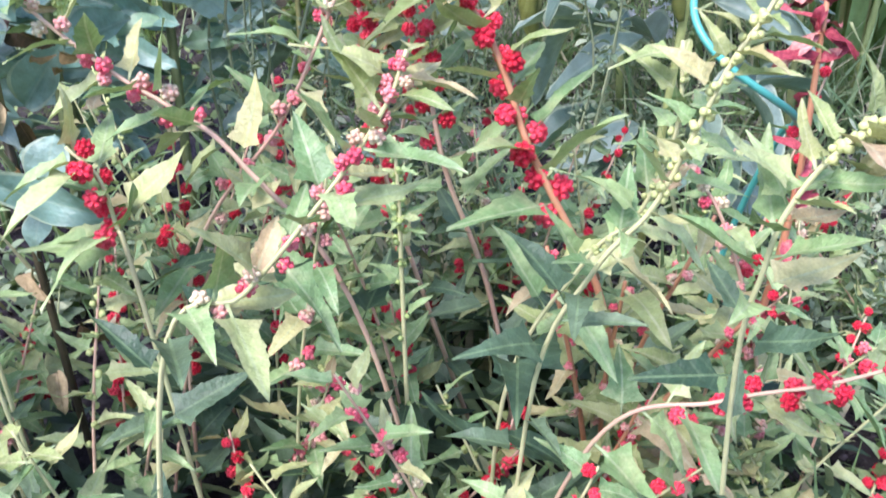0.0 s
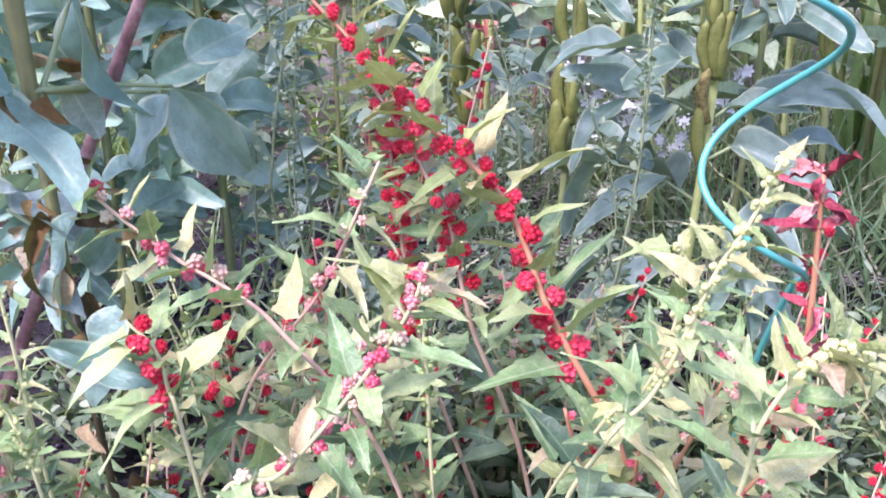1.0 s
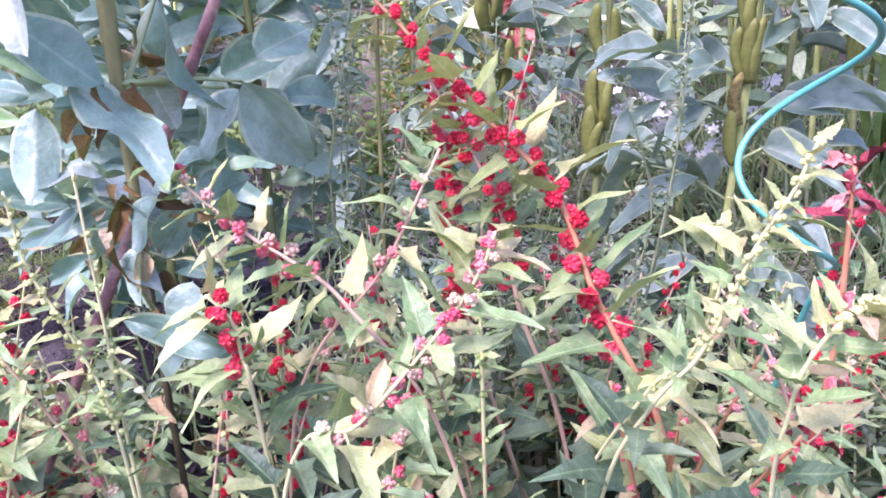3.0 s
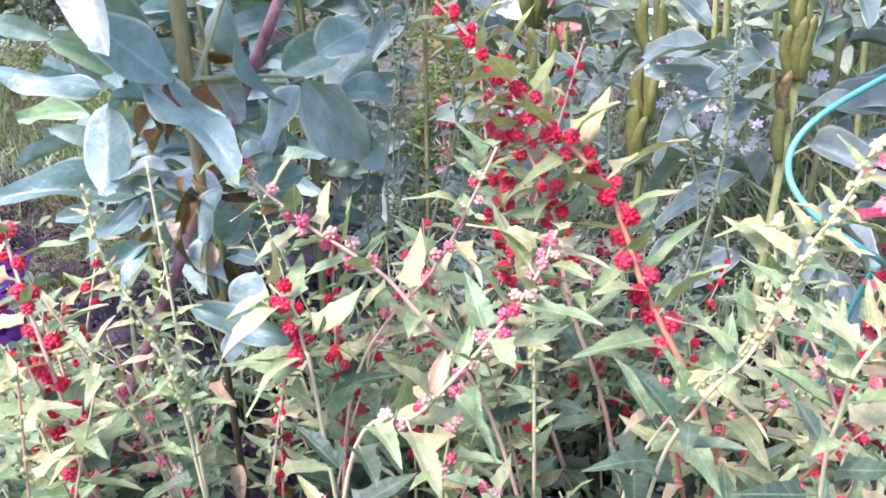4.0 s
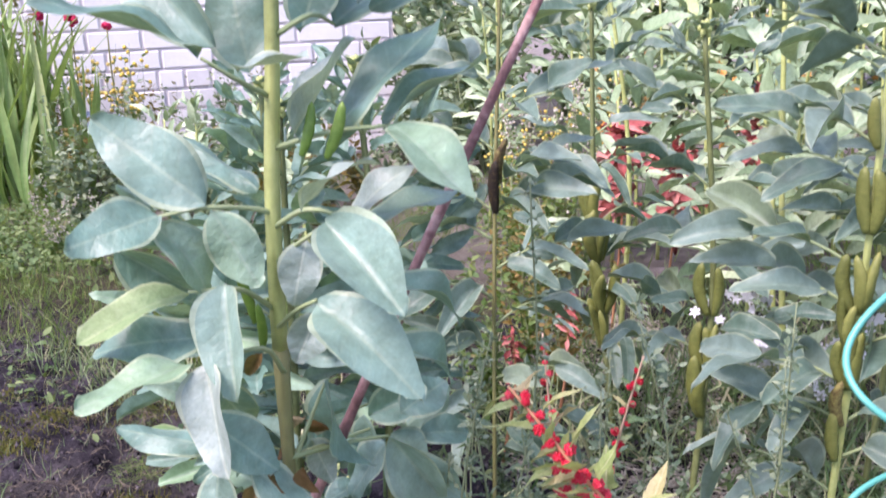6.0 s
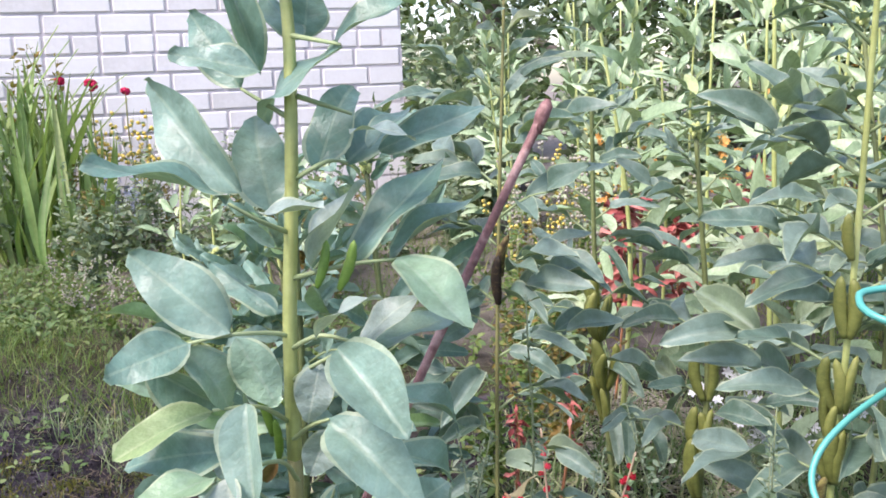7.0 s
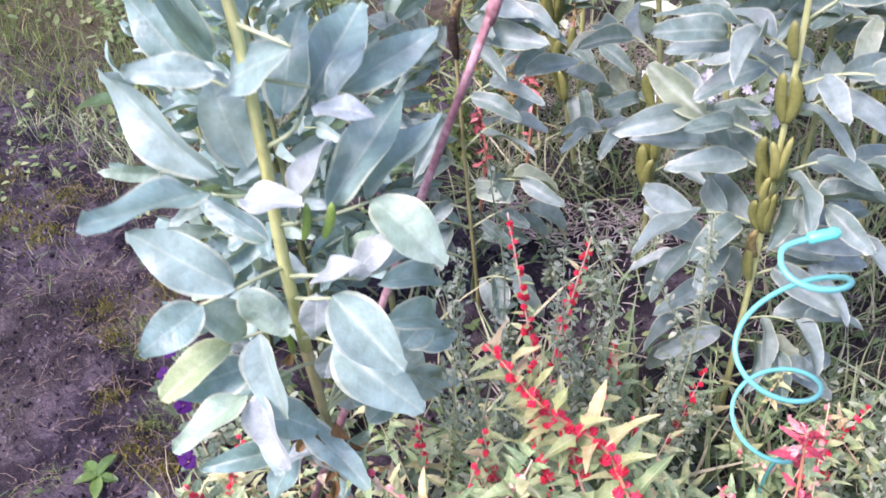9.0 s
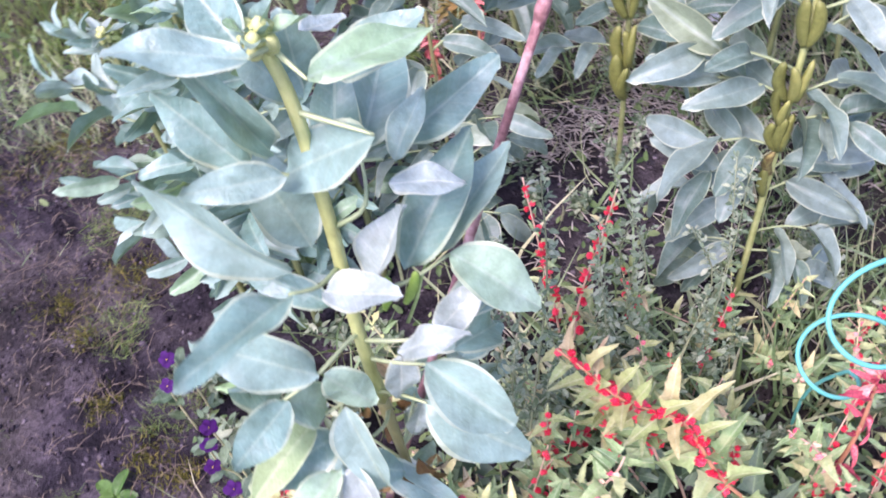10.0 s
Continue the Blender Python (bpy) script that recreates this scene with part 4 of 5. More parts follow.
def shoot(plant, pts, seed, r0=0.0026, r1=0.0011, leaves=14, leaf=(0.05, 0.028), fruit=None, mat=None, low=0.25, flop=0.0, start=0.08, pale=2.0, under=False):
    """One stem through the given places with leaves in a spiral; fruit = (from, to, mesh set, size at first, size at last, per node)."""
    r = random.Random(seed)
    line = smooth_line(pts, 40)
    n = len(line) - 1
    stem = part("stem", Geo().tube(line, [r0 + (r1 - r0) * i / n for i in range(n + 1)], 6), mat or M_STEM, plant)
    az = r.uniform(0, 6.28)
    buds, shaded = Geo(), Geo()
    for i in range(leaves):
        u = start + (1 - start) * (i + 0.5 * r.random()) / leaves
        k = min(n - 1, int(u * n))
        t = (line[k + 1] - line[k]).normalized()
        p = line[k].lerp(line[k + 1], u * n - k)
        az += 2.4 + r.uniform(-0.4, 0.4)
        a = t.orthogonal().normalized()
        out = a * math.cos(az) + t.cross(a) * math.sin(az)
        d = out + t * r.uniform(0.15, 0.7) + Vector((0, 0, r.uniform(-0.25, 0.35) - flop))
        nrm = t * 0.7 + Vector((r.uniform(-0.4, 0.4), r.uniform(-0.7, 0.3), 0.8))
        size = (leaf[0] + (leaf[1] - leaf[0]) * u) * r.uniform(0.75, 1.2)
        # leaves low on the stem take the colours with shade painted in
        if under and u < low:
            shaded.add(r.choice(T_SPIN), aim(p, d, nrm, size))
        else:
            put("leaf", r.choice(SPIN_LOW_SHADED if u < low else SPIN_PALE if u > pale else SPIN), stem, aim(p, d, nrm, size))
        if fruit:
            f0, f1, kind, s0, s1, count = fruit
            if f0 <= u <= f1:
                q = (u - f0) / max(1e-3, f1 - f0)
                for j in range(r.choice((count, max(1, count - 1)))):
                    s = (s0 + (s1 - s0) * q) * r.uniform(0.85, 1.15)
                    o = (out + Vector((r.uniform(-0.9, 0.9), r.uniform(-0.9, 0.9), r.uniform(-0.6, 0.6)))).normalized()
                    m = Matrix.Translation(p + o * s * 0.62) @ Euler((r.uniform(0, 6), r.uniform(0, 6), 0)).to_matrix().to_4x4() @ Matrix.Diagonal((s, s, s, 1))
                    if kind is BUD:
                        buds.add(r.choice(T_BALL), m)
                    else:
                        put("berry" if kind is BERRY else "young_berry", r.choice(kind), stem, m)
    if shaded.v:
        part("lower_leaves", shaded, M_SPINACH_UNDER_SHADED, plant, kind="stuff")
    if buds.v:
        part("flower_spike", buds, M_BUD, plant, kind="stuff")
    return line


RED, PINKISH, GREENISH = BERRY, YOUNG, BUD
main = spinach_plant(0.2, 0.72, "strawberry spinach with one tall arching spike of crimson berries")
shoot(main, [(0.225, 0.67, 0), (0.208, 0.65, 0.1), (0.19, 0.64, 0.183), (0.165, 0.635, 0.237), (0.15, 0.64, 0.265), (0.14, 0.645, 0.292), (0.128, 0.65, 0.316), (0.111, 0.65, 0.335), (0.095, 0.645, 0.352), (0.08, 0.64, 0.372), (0.065, 0.645, 0.386), (0.048, 0.655, 0.399), (0.031, 0.662, 0.413)], 21, 0.0022, 0.001, 44, (0.056, 0.034),
      (0.24, 1.0, RED, 0.0122, 0.0066, 1), M_STEM_RED, 0.2, pale=0.42)
shoot(main, [(0.15, 0.7, 0), (0.13, 0.68, 0.15), (0.109, 0.66, 0.234), (0.101, 0.66, 0.275), (0.096, 0.66, 0.304), (0.083, 0.66, 0.329), (0.07, 0.66, 0.354), (0.056, 0.66, 0.377)], 221, 0.0016, 0.0008, 34, (0.045, 0.024), (0.35, 1.0, RED, 0.0098, 0.0068, 1), M_STEM_PINK, pale=0.55)
shoot(main, [(0.12, 0.72, 0), (0.09, 0.69, 0.14), (0.073, 0.68, 0.215), (0.067, 0.68, 0.258), (0.064, 0.68, 0.29), (0.062, 0.68, 0.317), (0.061, 0.68, 0.343)], 22, 0.0016, 0.0008, 36, (0.045, 0.022), (0.3, 1.0, RED, 0.0098, 0.0068, 1), M_STEM_PINK, pale=0.55)
left = spinach_plant(0.02, 0.6, "strawberry spinach with arching stems, pale leaves and scattered red berries")
shoot(left, [(0.12, 0.6, 0), (0.08, 0.58, 0.2), (0.037, 0.57, 0.275), (0.014, 0.57, 0.295), (-0.01, 0.57, 0.309), (-0.034, 0.57, 0.327), (-0.06, 0.57, 0.35)], 23, 0.0014, 0.0008, 26, (0.046, 0.026), (0.45, 1.0, PINKISH, 0.0078, 0.0062, 1), M_STEM_PINK)
shoot(left, [(-0.04, 0.62, 0), (-0.01, 0.6, 0.198), (0.046, 0.6, 0.284), (0.07, 0.6, 0.33), (0.078, 0.605, 0.348)], 24, 0.0012, 0.0007, 20, (0.045, 0.025), (0.3, 0.8, PINKISH, 0.008, 0.006, 1), M_STEM_PINK)
shoot(left, [(0.0, 0.49, 0.0), (0.04, 0.475, 0.235), (0.075, 0.475, 0.27), (0.106, 0.48, 0.308), (0.122, 0.485, 0.332), (0.128, 0.49, 0.348)], 25, 0.0011, 0.0007, 34, (0.046, 0.024), (0.3, 1.0, PINKISH, 0.0065, 0.0045, 1), M_STEM, pale=0.75)
shoot(left, [(0.1, 0.59, 0.0), (0.102, 0.58, 0.216), (0.102, 0.58, 0.254), (0.101, 0.58, 0.286)], 26, 0.0012, 0.0008, 30, (0.02, 0.01), (0.2, 1.0, GREENISH, 0.0036, 0.003, 2), M_STEM)
shoot(left, [(0.0, 0.57, 0.0), (-0.009, 0.55, 0.224), (-0.013, 0.55, 0.25), (-0.017, 0.55, 0.273), (-0.029, 0.55, 0.286)], 27, 0.0014, 0.0008, 14, (0.05, 0.036), (0.4, 1.0, RED, 0.0095, 0.0085, 1), M_STEM)
right = spinach_plant(0.26, 0.6, "strawberry spinach with pale flowering tips and yellowed lower leaves")
shoot(right, [(0.14, 0.58, 0.0), (0.15, 0.565, 0.17), (0.182, 0.56, 0.245), (0.201, 0.56, 0.267), (0.212, 0.56, 0.302), (0.211, 0.56, 0.335)], 28, 0.0011, 0.0008, 30, (0.045, 0.022), (0.4, 1.0, GREENISH, 0.0034, 0.003, 4), M_STEM, pale=0.85)
shoot(right, [(0.15, 0.56, 0.0), (0.165, 0.53, 0.2), (0.186, 0.52, 0.263), (0.203, 0.52, 0.287), (0.214, 0.52, 0.314), (0.223, 0.52, 0.339), (0.232, 0.52, 0.356), (0.24, 0.52, 0.378)], 29, 0.0011, 0.0008, 40, (0.036, 0.016), (0.45, 1.0, GREENISH, 0.0034, 0.0028, 4), M_STEM, pale=0.66)
shoot(right, [(0.25, 0.5, 0.0), (0.23, 0.47, 0.24), (0.231, 0.46, 0.302), (0.236, 0.46, 0.322), (0.245, 0.46, 0.336), (0.253, 0.46, 0.341), (0.268, 0.46, 0.333)], 30, 0.0009, 0.0008, 36, (0.034, 0.019), (0.6, 1.0, GREENISH, 0.003, 0.003, 4), M_STEM, pale=0.55)
shoot(right, [(0.14, 0.56, 0.0), (0.19, 0.54, 0.17), (0.237, 0.53, 0.205), (0.276, 0.53, 0.218), (0.32, 0.53, 0.24)], 31, 0.0011, 0.0007, 22, (0.046, 0.028), (0.4, 1.0, RED, 0.0085, 0.0075, 1), M_STEM_PINK)
shoot(right, [(0.3, 0.7, 0.0), (0.28, 0.69, 0.12), (0.25, 0.68, 0.21), (0.22, 0.68, 0.25)], 32, 0.0015, 0.0008, 18, (0.04, 0.025), (0.3, 1.0, PINKISH, 0.008, 0.006, 2), M_STEM_PINK)
tan = spinach_plant(0.2, 0.6, "strawberry spinach with reddish stems and tan and pink dying leaves")
for k, (x, y, z) in enumerate(((0.165, 0.59, 0.235), (0.2, 0.6, 0.215), (0.235, 0.6, 0.25), (0.255, 0.58, 0.22), (0.21, 0.57, 0.17))):
    shoot(tan, [(0.2 + 0.01 * k, 0.63, 0), (0.195 + 0.3 * (x - 0.2), y + 0.02, z * 0.55), (x, y, z)], 240 + k, 0.0019, 0.0009, 13, (0.03, 0.034), (0.5, 1.0, PINKISH, 0.006, 0.005, 1), M_STEM_RED, 0.0, 0.25, 0.35, pale=0.3)
side_plant = spinach_plant(-0.12, 0.56, "strawberry spinach with pale seeding stems and dark red berries")
shoot(side_plant, [(-0.06, 0.53, 0.0), (-0.068, 0.52, 0.199), (-0.073, 0.52, 0.24), (-0.089, 0.52, 0.28), (-0.103, 0.52, 0.309), (-0.107, 0.52, 0.345)], 33, 0.0011, 0.0007, 42, (0.03, 0.01), (0.25, 1.0, GREENISH, 0.0034, 0.003, 4), M_STEM, pale=0.5)
shoot(side_plant, [(-0.073, 0.54, 0.0), (-0.073, 0.53, 0.227), (-0.074, 0.53, 0.273), (-0.076, 0.53, 0.355)], 34, 0.0013, 0.0007, 22, (0.02, 0.009), (0.3, 1.0, GREENISH, 0.0028, 0.0024, 2), M_STEM)
shoot(side_plant, [(-0.17, 0.6, 0.0), (-0.15, 0.53, 0.17), (-0.145, 0.52, 0.22), (-0.155, 0.52, 0.28), (-0.17, 0.53, 0.32)], 35, 0.0016, 0.0009, 22, (0.05, 0.03), (0.2, 1.0, RED, 0.0105, 0.008, 1), M_STEM_PINK)
shoot(side_plant, [(-0.18, 0.62, 0.0), (-0.21, 0.58, 0.15), (-0.22, 0.57, 0.24), (-0.24, 0.57, 0.28)], 36, 0.0016, 0.0009, 20, (0.045, 0.03), (0.2, 1.0, RED, 0.01, 0.008, 1), M_STEM_PINK)
back = spinach_plant(0.04, 0.88, "strawberry spinach with two upright spikes of red berries")
shoot(back, [(0.015, 0.89, 0), (0.01, 0.89, 0.157), (0.003, 0.89, 0.254), (-0.005, 0.89, 0.37)], 37, 0.0017, 0.0009, 26, (0.035, 0.012), (0.25, 0.97, RED, 0.0105, 0.006, 2), M_STEM_PINK)
shoot(back, [(0.02, 0.87, 0), (0.036, 0.87, 0.176), (0.064, 0.87, 0.288), (0.084, 0.875, 0.362)], 38, 0.0017, 0.0009, 26, (0.035, 0.012), (0.25, 0.97, RED, 0.0095, 0.0055, 2), M_STEM_PINK)

# leafy mass of the same plants
r = random.Random(40)
spots = []
for gy in range(6):
    for gx in range(8):
        x, y = -0.3 + 0.105 * gx + r.uniform(-0.03, 0.03), 0.52 + 0.075 * gy + r.uniform(-0.025, 0.025)
        if x < -0.12 and y > 0.68 or x < 0.02 and y > 0.82 or x > 0.3 and y < 0.56:
            continue
        spots.append((x, y))
spots += [(0.05, 0.525), (0.12, 0.52), (-0.19, 0.51), (-0.13, 0.53), (-0.22, 0.545)]
for n, (x, y) in enumerate(spots):
    r = random.Random(100 + n)
    bush = spinach_plant(x, y, "low leafy strawberry spinach with toothed green leaves")
    tall = 0.27 if 0.56 < y < 0.8 else 0.2
    tall *= (1.0 if -0.12 < x < 0.24 else 0.75 if x < 0 else 0.75) * (0.85 if y < 0.6 else 1.0)
    if -0.27 < x < -0.04 and y < 0.62:
        tall = 0.27
    if x > 0.15 and y < 0.66:
        tall *= 0.8
    for k in range((4 if x < 0.26 else 3) - (1 if y > 0.7 else 0)):
        a = r.uniform(0, 6.28)
        h = tall * r.uniform(0.55, 1.1)
        o = Vector((math.cos(a), math.sin(a), 0)) * r.uniform(0.03, 0.1)
        b = Vector((x, y, 0)) + o * 0.2
        ripe = r.random()
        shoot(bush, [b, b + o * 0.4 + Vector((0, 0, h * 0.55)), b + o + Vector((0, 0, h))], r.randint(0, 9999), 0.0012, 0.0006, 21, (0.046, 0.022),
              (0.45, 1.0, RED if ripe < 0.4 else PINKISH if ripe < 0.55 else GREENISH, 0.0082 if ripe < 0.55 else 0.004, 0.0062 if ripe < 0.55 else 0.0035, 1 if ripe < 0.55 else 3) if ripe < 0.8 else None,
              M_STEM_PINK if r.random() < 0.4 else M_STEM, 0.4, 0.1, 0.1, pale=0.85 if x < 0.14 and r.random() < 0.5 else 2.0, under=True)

# ---- cane and plastic spiral ----
def cane():
    line = smooth_line([(-0.241, 0.534, -0.03), (-0.162, 0.59, 0.173), (-0.094, 0.641, 0.341), (-0.027, 0.693, 0.504), (0.04, 0.749, 0.66)], 40)
    r = random.Random(5)
    g = Geo().tube(line, [0.0037 * (1 - 0.15 * i / 40) * (1.0 + 0.05 * r.random()) * (1.14 if i % 9 == 4 else 1)  for i in range(41)], 9)
    ob = thing("cane", (-0.23, 0.542, 0), "purplish brown wooden cane stuck slantwise in the soil", "stake")
    part("shaft", g, M_CANE, ob)
    top = line[-1]
    part("knob", Geo().tube([top - Vector((0.004, 0.003, 0.012)), top, top + Vector((0.003, 0.003, 0.007)), top + Vector((0.004, 0.003, 0.011))], [0.0038, 0.0052, 0.0045, 0.002], 9), M_CANE, ob)


cane()


def spiral():
    """A rod wound two and a half turns, its axis leaning away, with a cap at the upper end and a straight foot in the soil."""
    turns = ((0.262, 0.612, 0.567, 0.022), (0.26, 0.628, 0.54, 0.023), (0.253, 0.657, 0.45, 0.032), (0.255, 0.68, 0.389, 0.031), (0.257, 0.715, 0.313, 0.031), (0.258, 0.735, 0.245, 0.03))
    mids, radii = smooth_line([t[:3] for t in turns], 100), smooth_line([(t[3], 0, 0) for t in turns], 100)
    pts = []
    for i in range(101):
        a = math.pi + 2 * math.pi * 0.025 * i
        pts.append(mids[i] + radii[i].x * Vector((math.cos(a), math.sin(a), 0)))
    tail = smooth_line([pts[-1], pts[-1] + Vector((-0.006, 0.018, -0.02)), Vector((0.266, 0.79, 0.12)), Vector((0.262, 0.8, -0.04))], 16)
    ob = thing("spiral_stake", (0.262, 0.8, 0), "turquoise plastic spiral plant support with a capped end", "plant support")
    tip = Vector((0.264, 0.631, 0.571))
    lead = smooth_line([tip, Vector((0.252, 0.626, 0.57)), pts[0] + Vector((0.001, 0.006, 0.002)), *pts[1:4]], 14)
    line = lead[:-1] + pts[3:] + tail[1:]
    part("rod", Geo().tube(line, [0.002] * len(line), 8), M_COIL, ob)
    d = (tip - lead[1]).normalized()
    part("end_cap", Geo().tube([tip - d * 0.01, tip - d * 0.009, tip + d * 0.006, tip + d * 0.009], [0.003, 0.0037, 0.0037, 0.0027], 10), M_COIL_CAP, ob, "bright turquoise end cap")


spiral()

# ---- wilted pink plant by the spiral ----
SHRED = [(0, 0.02, 0), (0.2, 0.1, 0), (0.45, 0.17, 0), (0.7, 0.12, 0), (0.9, 0.06, 0), (1, 0.003, 0)]
T_SHRED = [blade(SHRED, 2, f, d, 0.16, rng, t) for f, d, t in ((0.8, 0.3, 0.5), (0.4, 0.6, -0.6), (1.2, -0.2, 0.3))]
WILT = [to_mesh(t, "wilted_leaf", M_PINK) for t in T_SHRED]
CORAL = [to_mesh(t, "leaf", M_CORAL) for t in T_SHRED]


def wilted(base, top, seed, n, size, label, meshes, name, spread=1.0):
    r = random.Random(seed)
    base, top = Vector(base), Vector(top)
    ob = thing(name, base, label, "plant")
    line = smooth_line([base, base.lerp(top, 0.6) + Vector((0.01, 0, 0)), top], 16)
    part("stem", Geo().tube(line, [0.003 - 0.0016 * i / 16 for i in range(17)], 6), M_STEM_RED, ob)
    for i in range(n):
        p = line[16 - int(r.random() ** 1.6 * 11)]
        d = Vector((r.uniform(-1, 1), r.uniform(-1, 1), r.uniform(-0.7, 0.5))) * spread
        put("leaf", r.choice(meshes), ob, aim(p, d, (r.uniform(-1, 1), -1, 1), size * r.uniform(0.6, 1.2)))


wilted((0.262, 0.71, 0), (0.284, 0.69, 0.322), 4, 28, 0.021, "wilted plant with drooping pink and dark red leaves", WILT, "wilted_plant")
for n, (x, y, h, z) in enumerate(((-0.14, 2.0, 0.42, 0.055), (-0.05, 2.15, 0.36, 0.055), (0.1, 2.6, 0.42, 0.055), (-0.19, 1.36, 0.2, 0.02), (-0.13, 1.44, 0.24, 0.02))):
    wilted((x, y, 0), (x + 0.02, y, h), 60 + n, 60 if z > 0.03 else 36, z, "bushy plant with coral red leaves among the beans", CORAL, "red_leaved_plant")


# ---- far beans, weeds and flowers ----
def far_bean(x, y, h, seed):
    """A bean plant of the rows behind: stem and one joined mass of leaflets."""
    r = random.Random(seed)
    ob = thing("bean_plant", (x, y, 0), "broad bean plant with pale green leaves in the row behind", "plant", "broad beans in the bed")
    top = Vector((x + r.uniform(-0.04, 0.04), y + r.uniform(-0.04, 0.04), h))
    line = smooth_line([(x, y, 0), (x + r.uniform(-0.03, 0.03), y, h * 0.5), top], 10)
    part("stem", Geo().tube(line, [0.006 - 0.003 * i / 10 for i in range(11)], 4), M_BEANSTEM, ob)
    g = Geo()
    az = r.uniform(0, 6)
    s = 0.2
    while s < h:
        u = s / h
        p = line[min(10, int(u * 10))]
        az += math.pi + r.uniform(-0.5, 0.5)
        out = Vector((math.cos(az), math.sin(az), 0))
        cross = Vector((0, 0, 1)).cross(out)
        young = max(0.0, (u - 0.75) / 0.25)
        for k in range(4):
            q = p + out * (0.03 + 0.02 * k) * (1 - 0.5 * young) + Vector((0, 0, 0.012 * k + 0.02 * young))
            d = out * (0.6 + 0.3 * k) + cross * (1 if k % 2 else -1) * r.uniform(0.3, 1.1) + Vector((0, 0, r.uniform(-0.3, 0.8) + 1.3 * u + 1.3 * young))
            g.add(r.choice(T_BEAN_FAR), aim(q, d, (r.uniform(-0.9, 0.9), r.uniform(-1.2, 0.3), 0.8), 0.075 * (1 - 0.35 * young) * r.uniform(0.8, 1.2)))
        s += 0.042 * (1 - 0.4 * young)
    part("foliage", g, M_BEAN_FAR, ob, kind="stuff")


SIDE_ROW = ((-1.73, 2.7, 0.4), (-1.55, 2.62, 0.44), (-1.4, 2.7, 0.46), (-1.28, 2.58, 0.44), (-1.12, 2.5, 0.48))
r = random.Random(71)
for row in range(8):
    for k in range(9):
        y = 1.5 + 0.27 * row + r.uniform(-0.07, 0.07)
        x = 0.42 - 0.3 * (y - 1.2) + (k - 3.3) * 0.24 + r.uniform(-0.07, 0.07)
        if r.random() < 0.12:
            continue
        if x < -0.27 * y + 0.0 or x > 0.3 + 0.35 * y:
            continue
        if -0.33 < (x - 0.2) / (y - 0.1) < -0.2 and y < 2.9:
            continue
        far_bean(x, y, r.uniform(0.72, 0.98) - (0.3 if x < -0.1 * y and y < 2.2 else 0), 500 + row * 20 + k)


for k, (x, y, h) in enumerate(SIDE_ROW):
    far_bean(x, y, h, 760 + k)


def weed(x, y, h, seed, label, stems=4, leafy=26, size=0.018, mat=None, flowers=None, fsize=0.006, name="weed", spread=0.45):
    """A wiry weed: thin stems and one mass of small leaves; flowers = (mesh template list, material, name)."""
    r = random.Random(seed)
    ob = thing(name, (x, y, 0), label, "plant", "weeds in the bed" if name == "weed" else "")
    g, fl = Geo(), Geo()
    for k in range(stems):
        a = r.uniform(0, 6.28)
        o = Vector((math.cos(a), math.sin(a), 0)) * h * spread * r.random()
        hh = h * r.uniform(0.65, 1.05)
        bow = Vector((r.uniform(-1, 1), r.uniform(-1, 1), 0)) * h * 0.1
        line = smooth_line([(x, y, 0), Vector((x, y, hh * 0.3)) + o * 0.2 + bow, Vector((x, y, hh * 0.65)) + o * 0.6 - bow * 0.6, Vector((x, y, hh)) + o], 12)
        part("stem", Geo().tube(line, [h * (0.0034 - 0.0022 * i / 12) for i in range(13)], 5), M_STEM_WEED, ob)
        for i in range(leafy):
            u = r.uniform(0.1, 1.0)
            q = min(11, int(u * 12))
            p = line[q].lerp(line[q + 1], u * 12 - q)
            d = Vector((r.uniform(-1, 1), r.uniform(-1, 1), r.uniform(-0.3, 0.9)))
            g.add(r.choice(T_BEAN_LOW), aim(p + d * 0.004, d, (r.uniform(-1, 1), r.uniform(-1, 1), 1), size * r.uniform(0.5, 1.2) * (1.15 - 0.5 * u)))
            if flowers and u > 0.55:
                fl.add(r.choice(flowers[0]), Matrix.Translation(p + d * fsize * 1.3) @ Matrix.Diagonal((fsize, fsize, fsize, 1)) @ Euler((r.uniform(0, 3), r.uniform(0, 3), 0)).to_matrix().to_4x4())
    part("foliage", g, mat or M_WEED, ob, kind="stuff")
    if flowers:
        part(flowers[2], fl, flowers[1], ob, kind="stuff")
    return ob


PETAL6 = blade([(0, 0.06, 0), (0.4, 0.26, 0), (0.8, 0.24, 0), (1.0, 0.06, 0)], 1, 0.2, 0.1, 0.05, rng)
T_FLOWER = []
for k in range(3):
    g = Geo()
    for j in range(6):
        a = j * 1.047 + 0.2 * k
        g.add(PETAL6, aim((0, 0, 0), (math.cos(a), math.sin(a), 0.35), (0, 0, 1), 0.62))
    T_FLOWER.append(g.template())
r = random.Random(17)
for k in range(22):
    x, y = r.uniform(-0.14, 0.42), 0.78 + 0.75 * r.random() ** 2.2
    weed(x - 0.12 * (y - 0.8), y, r.uniform(0.08, 0.24) * (1.0 if y < 0.9 else 0.5), 300 + k, "wiry grey-green weed with small leaves and seed heads", 4, 40, 0.014, flowers=(T_BALL, M_WEED, "seed_head"), fsize=0.003)
for k in range(14):
    weed(r.uniform(-0.46, -0.22), r.uniform(0.62, 0.98), r.uniform(0.04, 0.09), 360 + k, "low weed with small round green leaves", 4, 18, 0.022, spread=0.7)
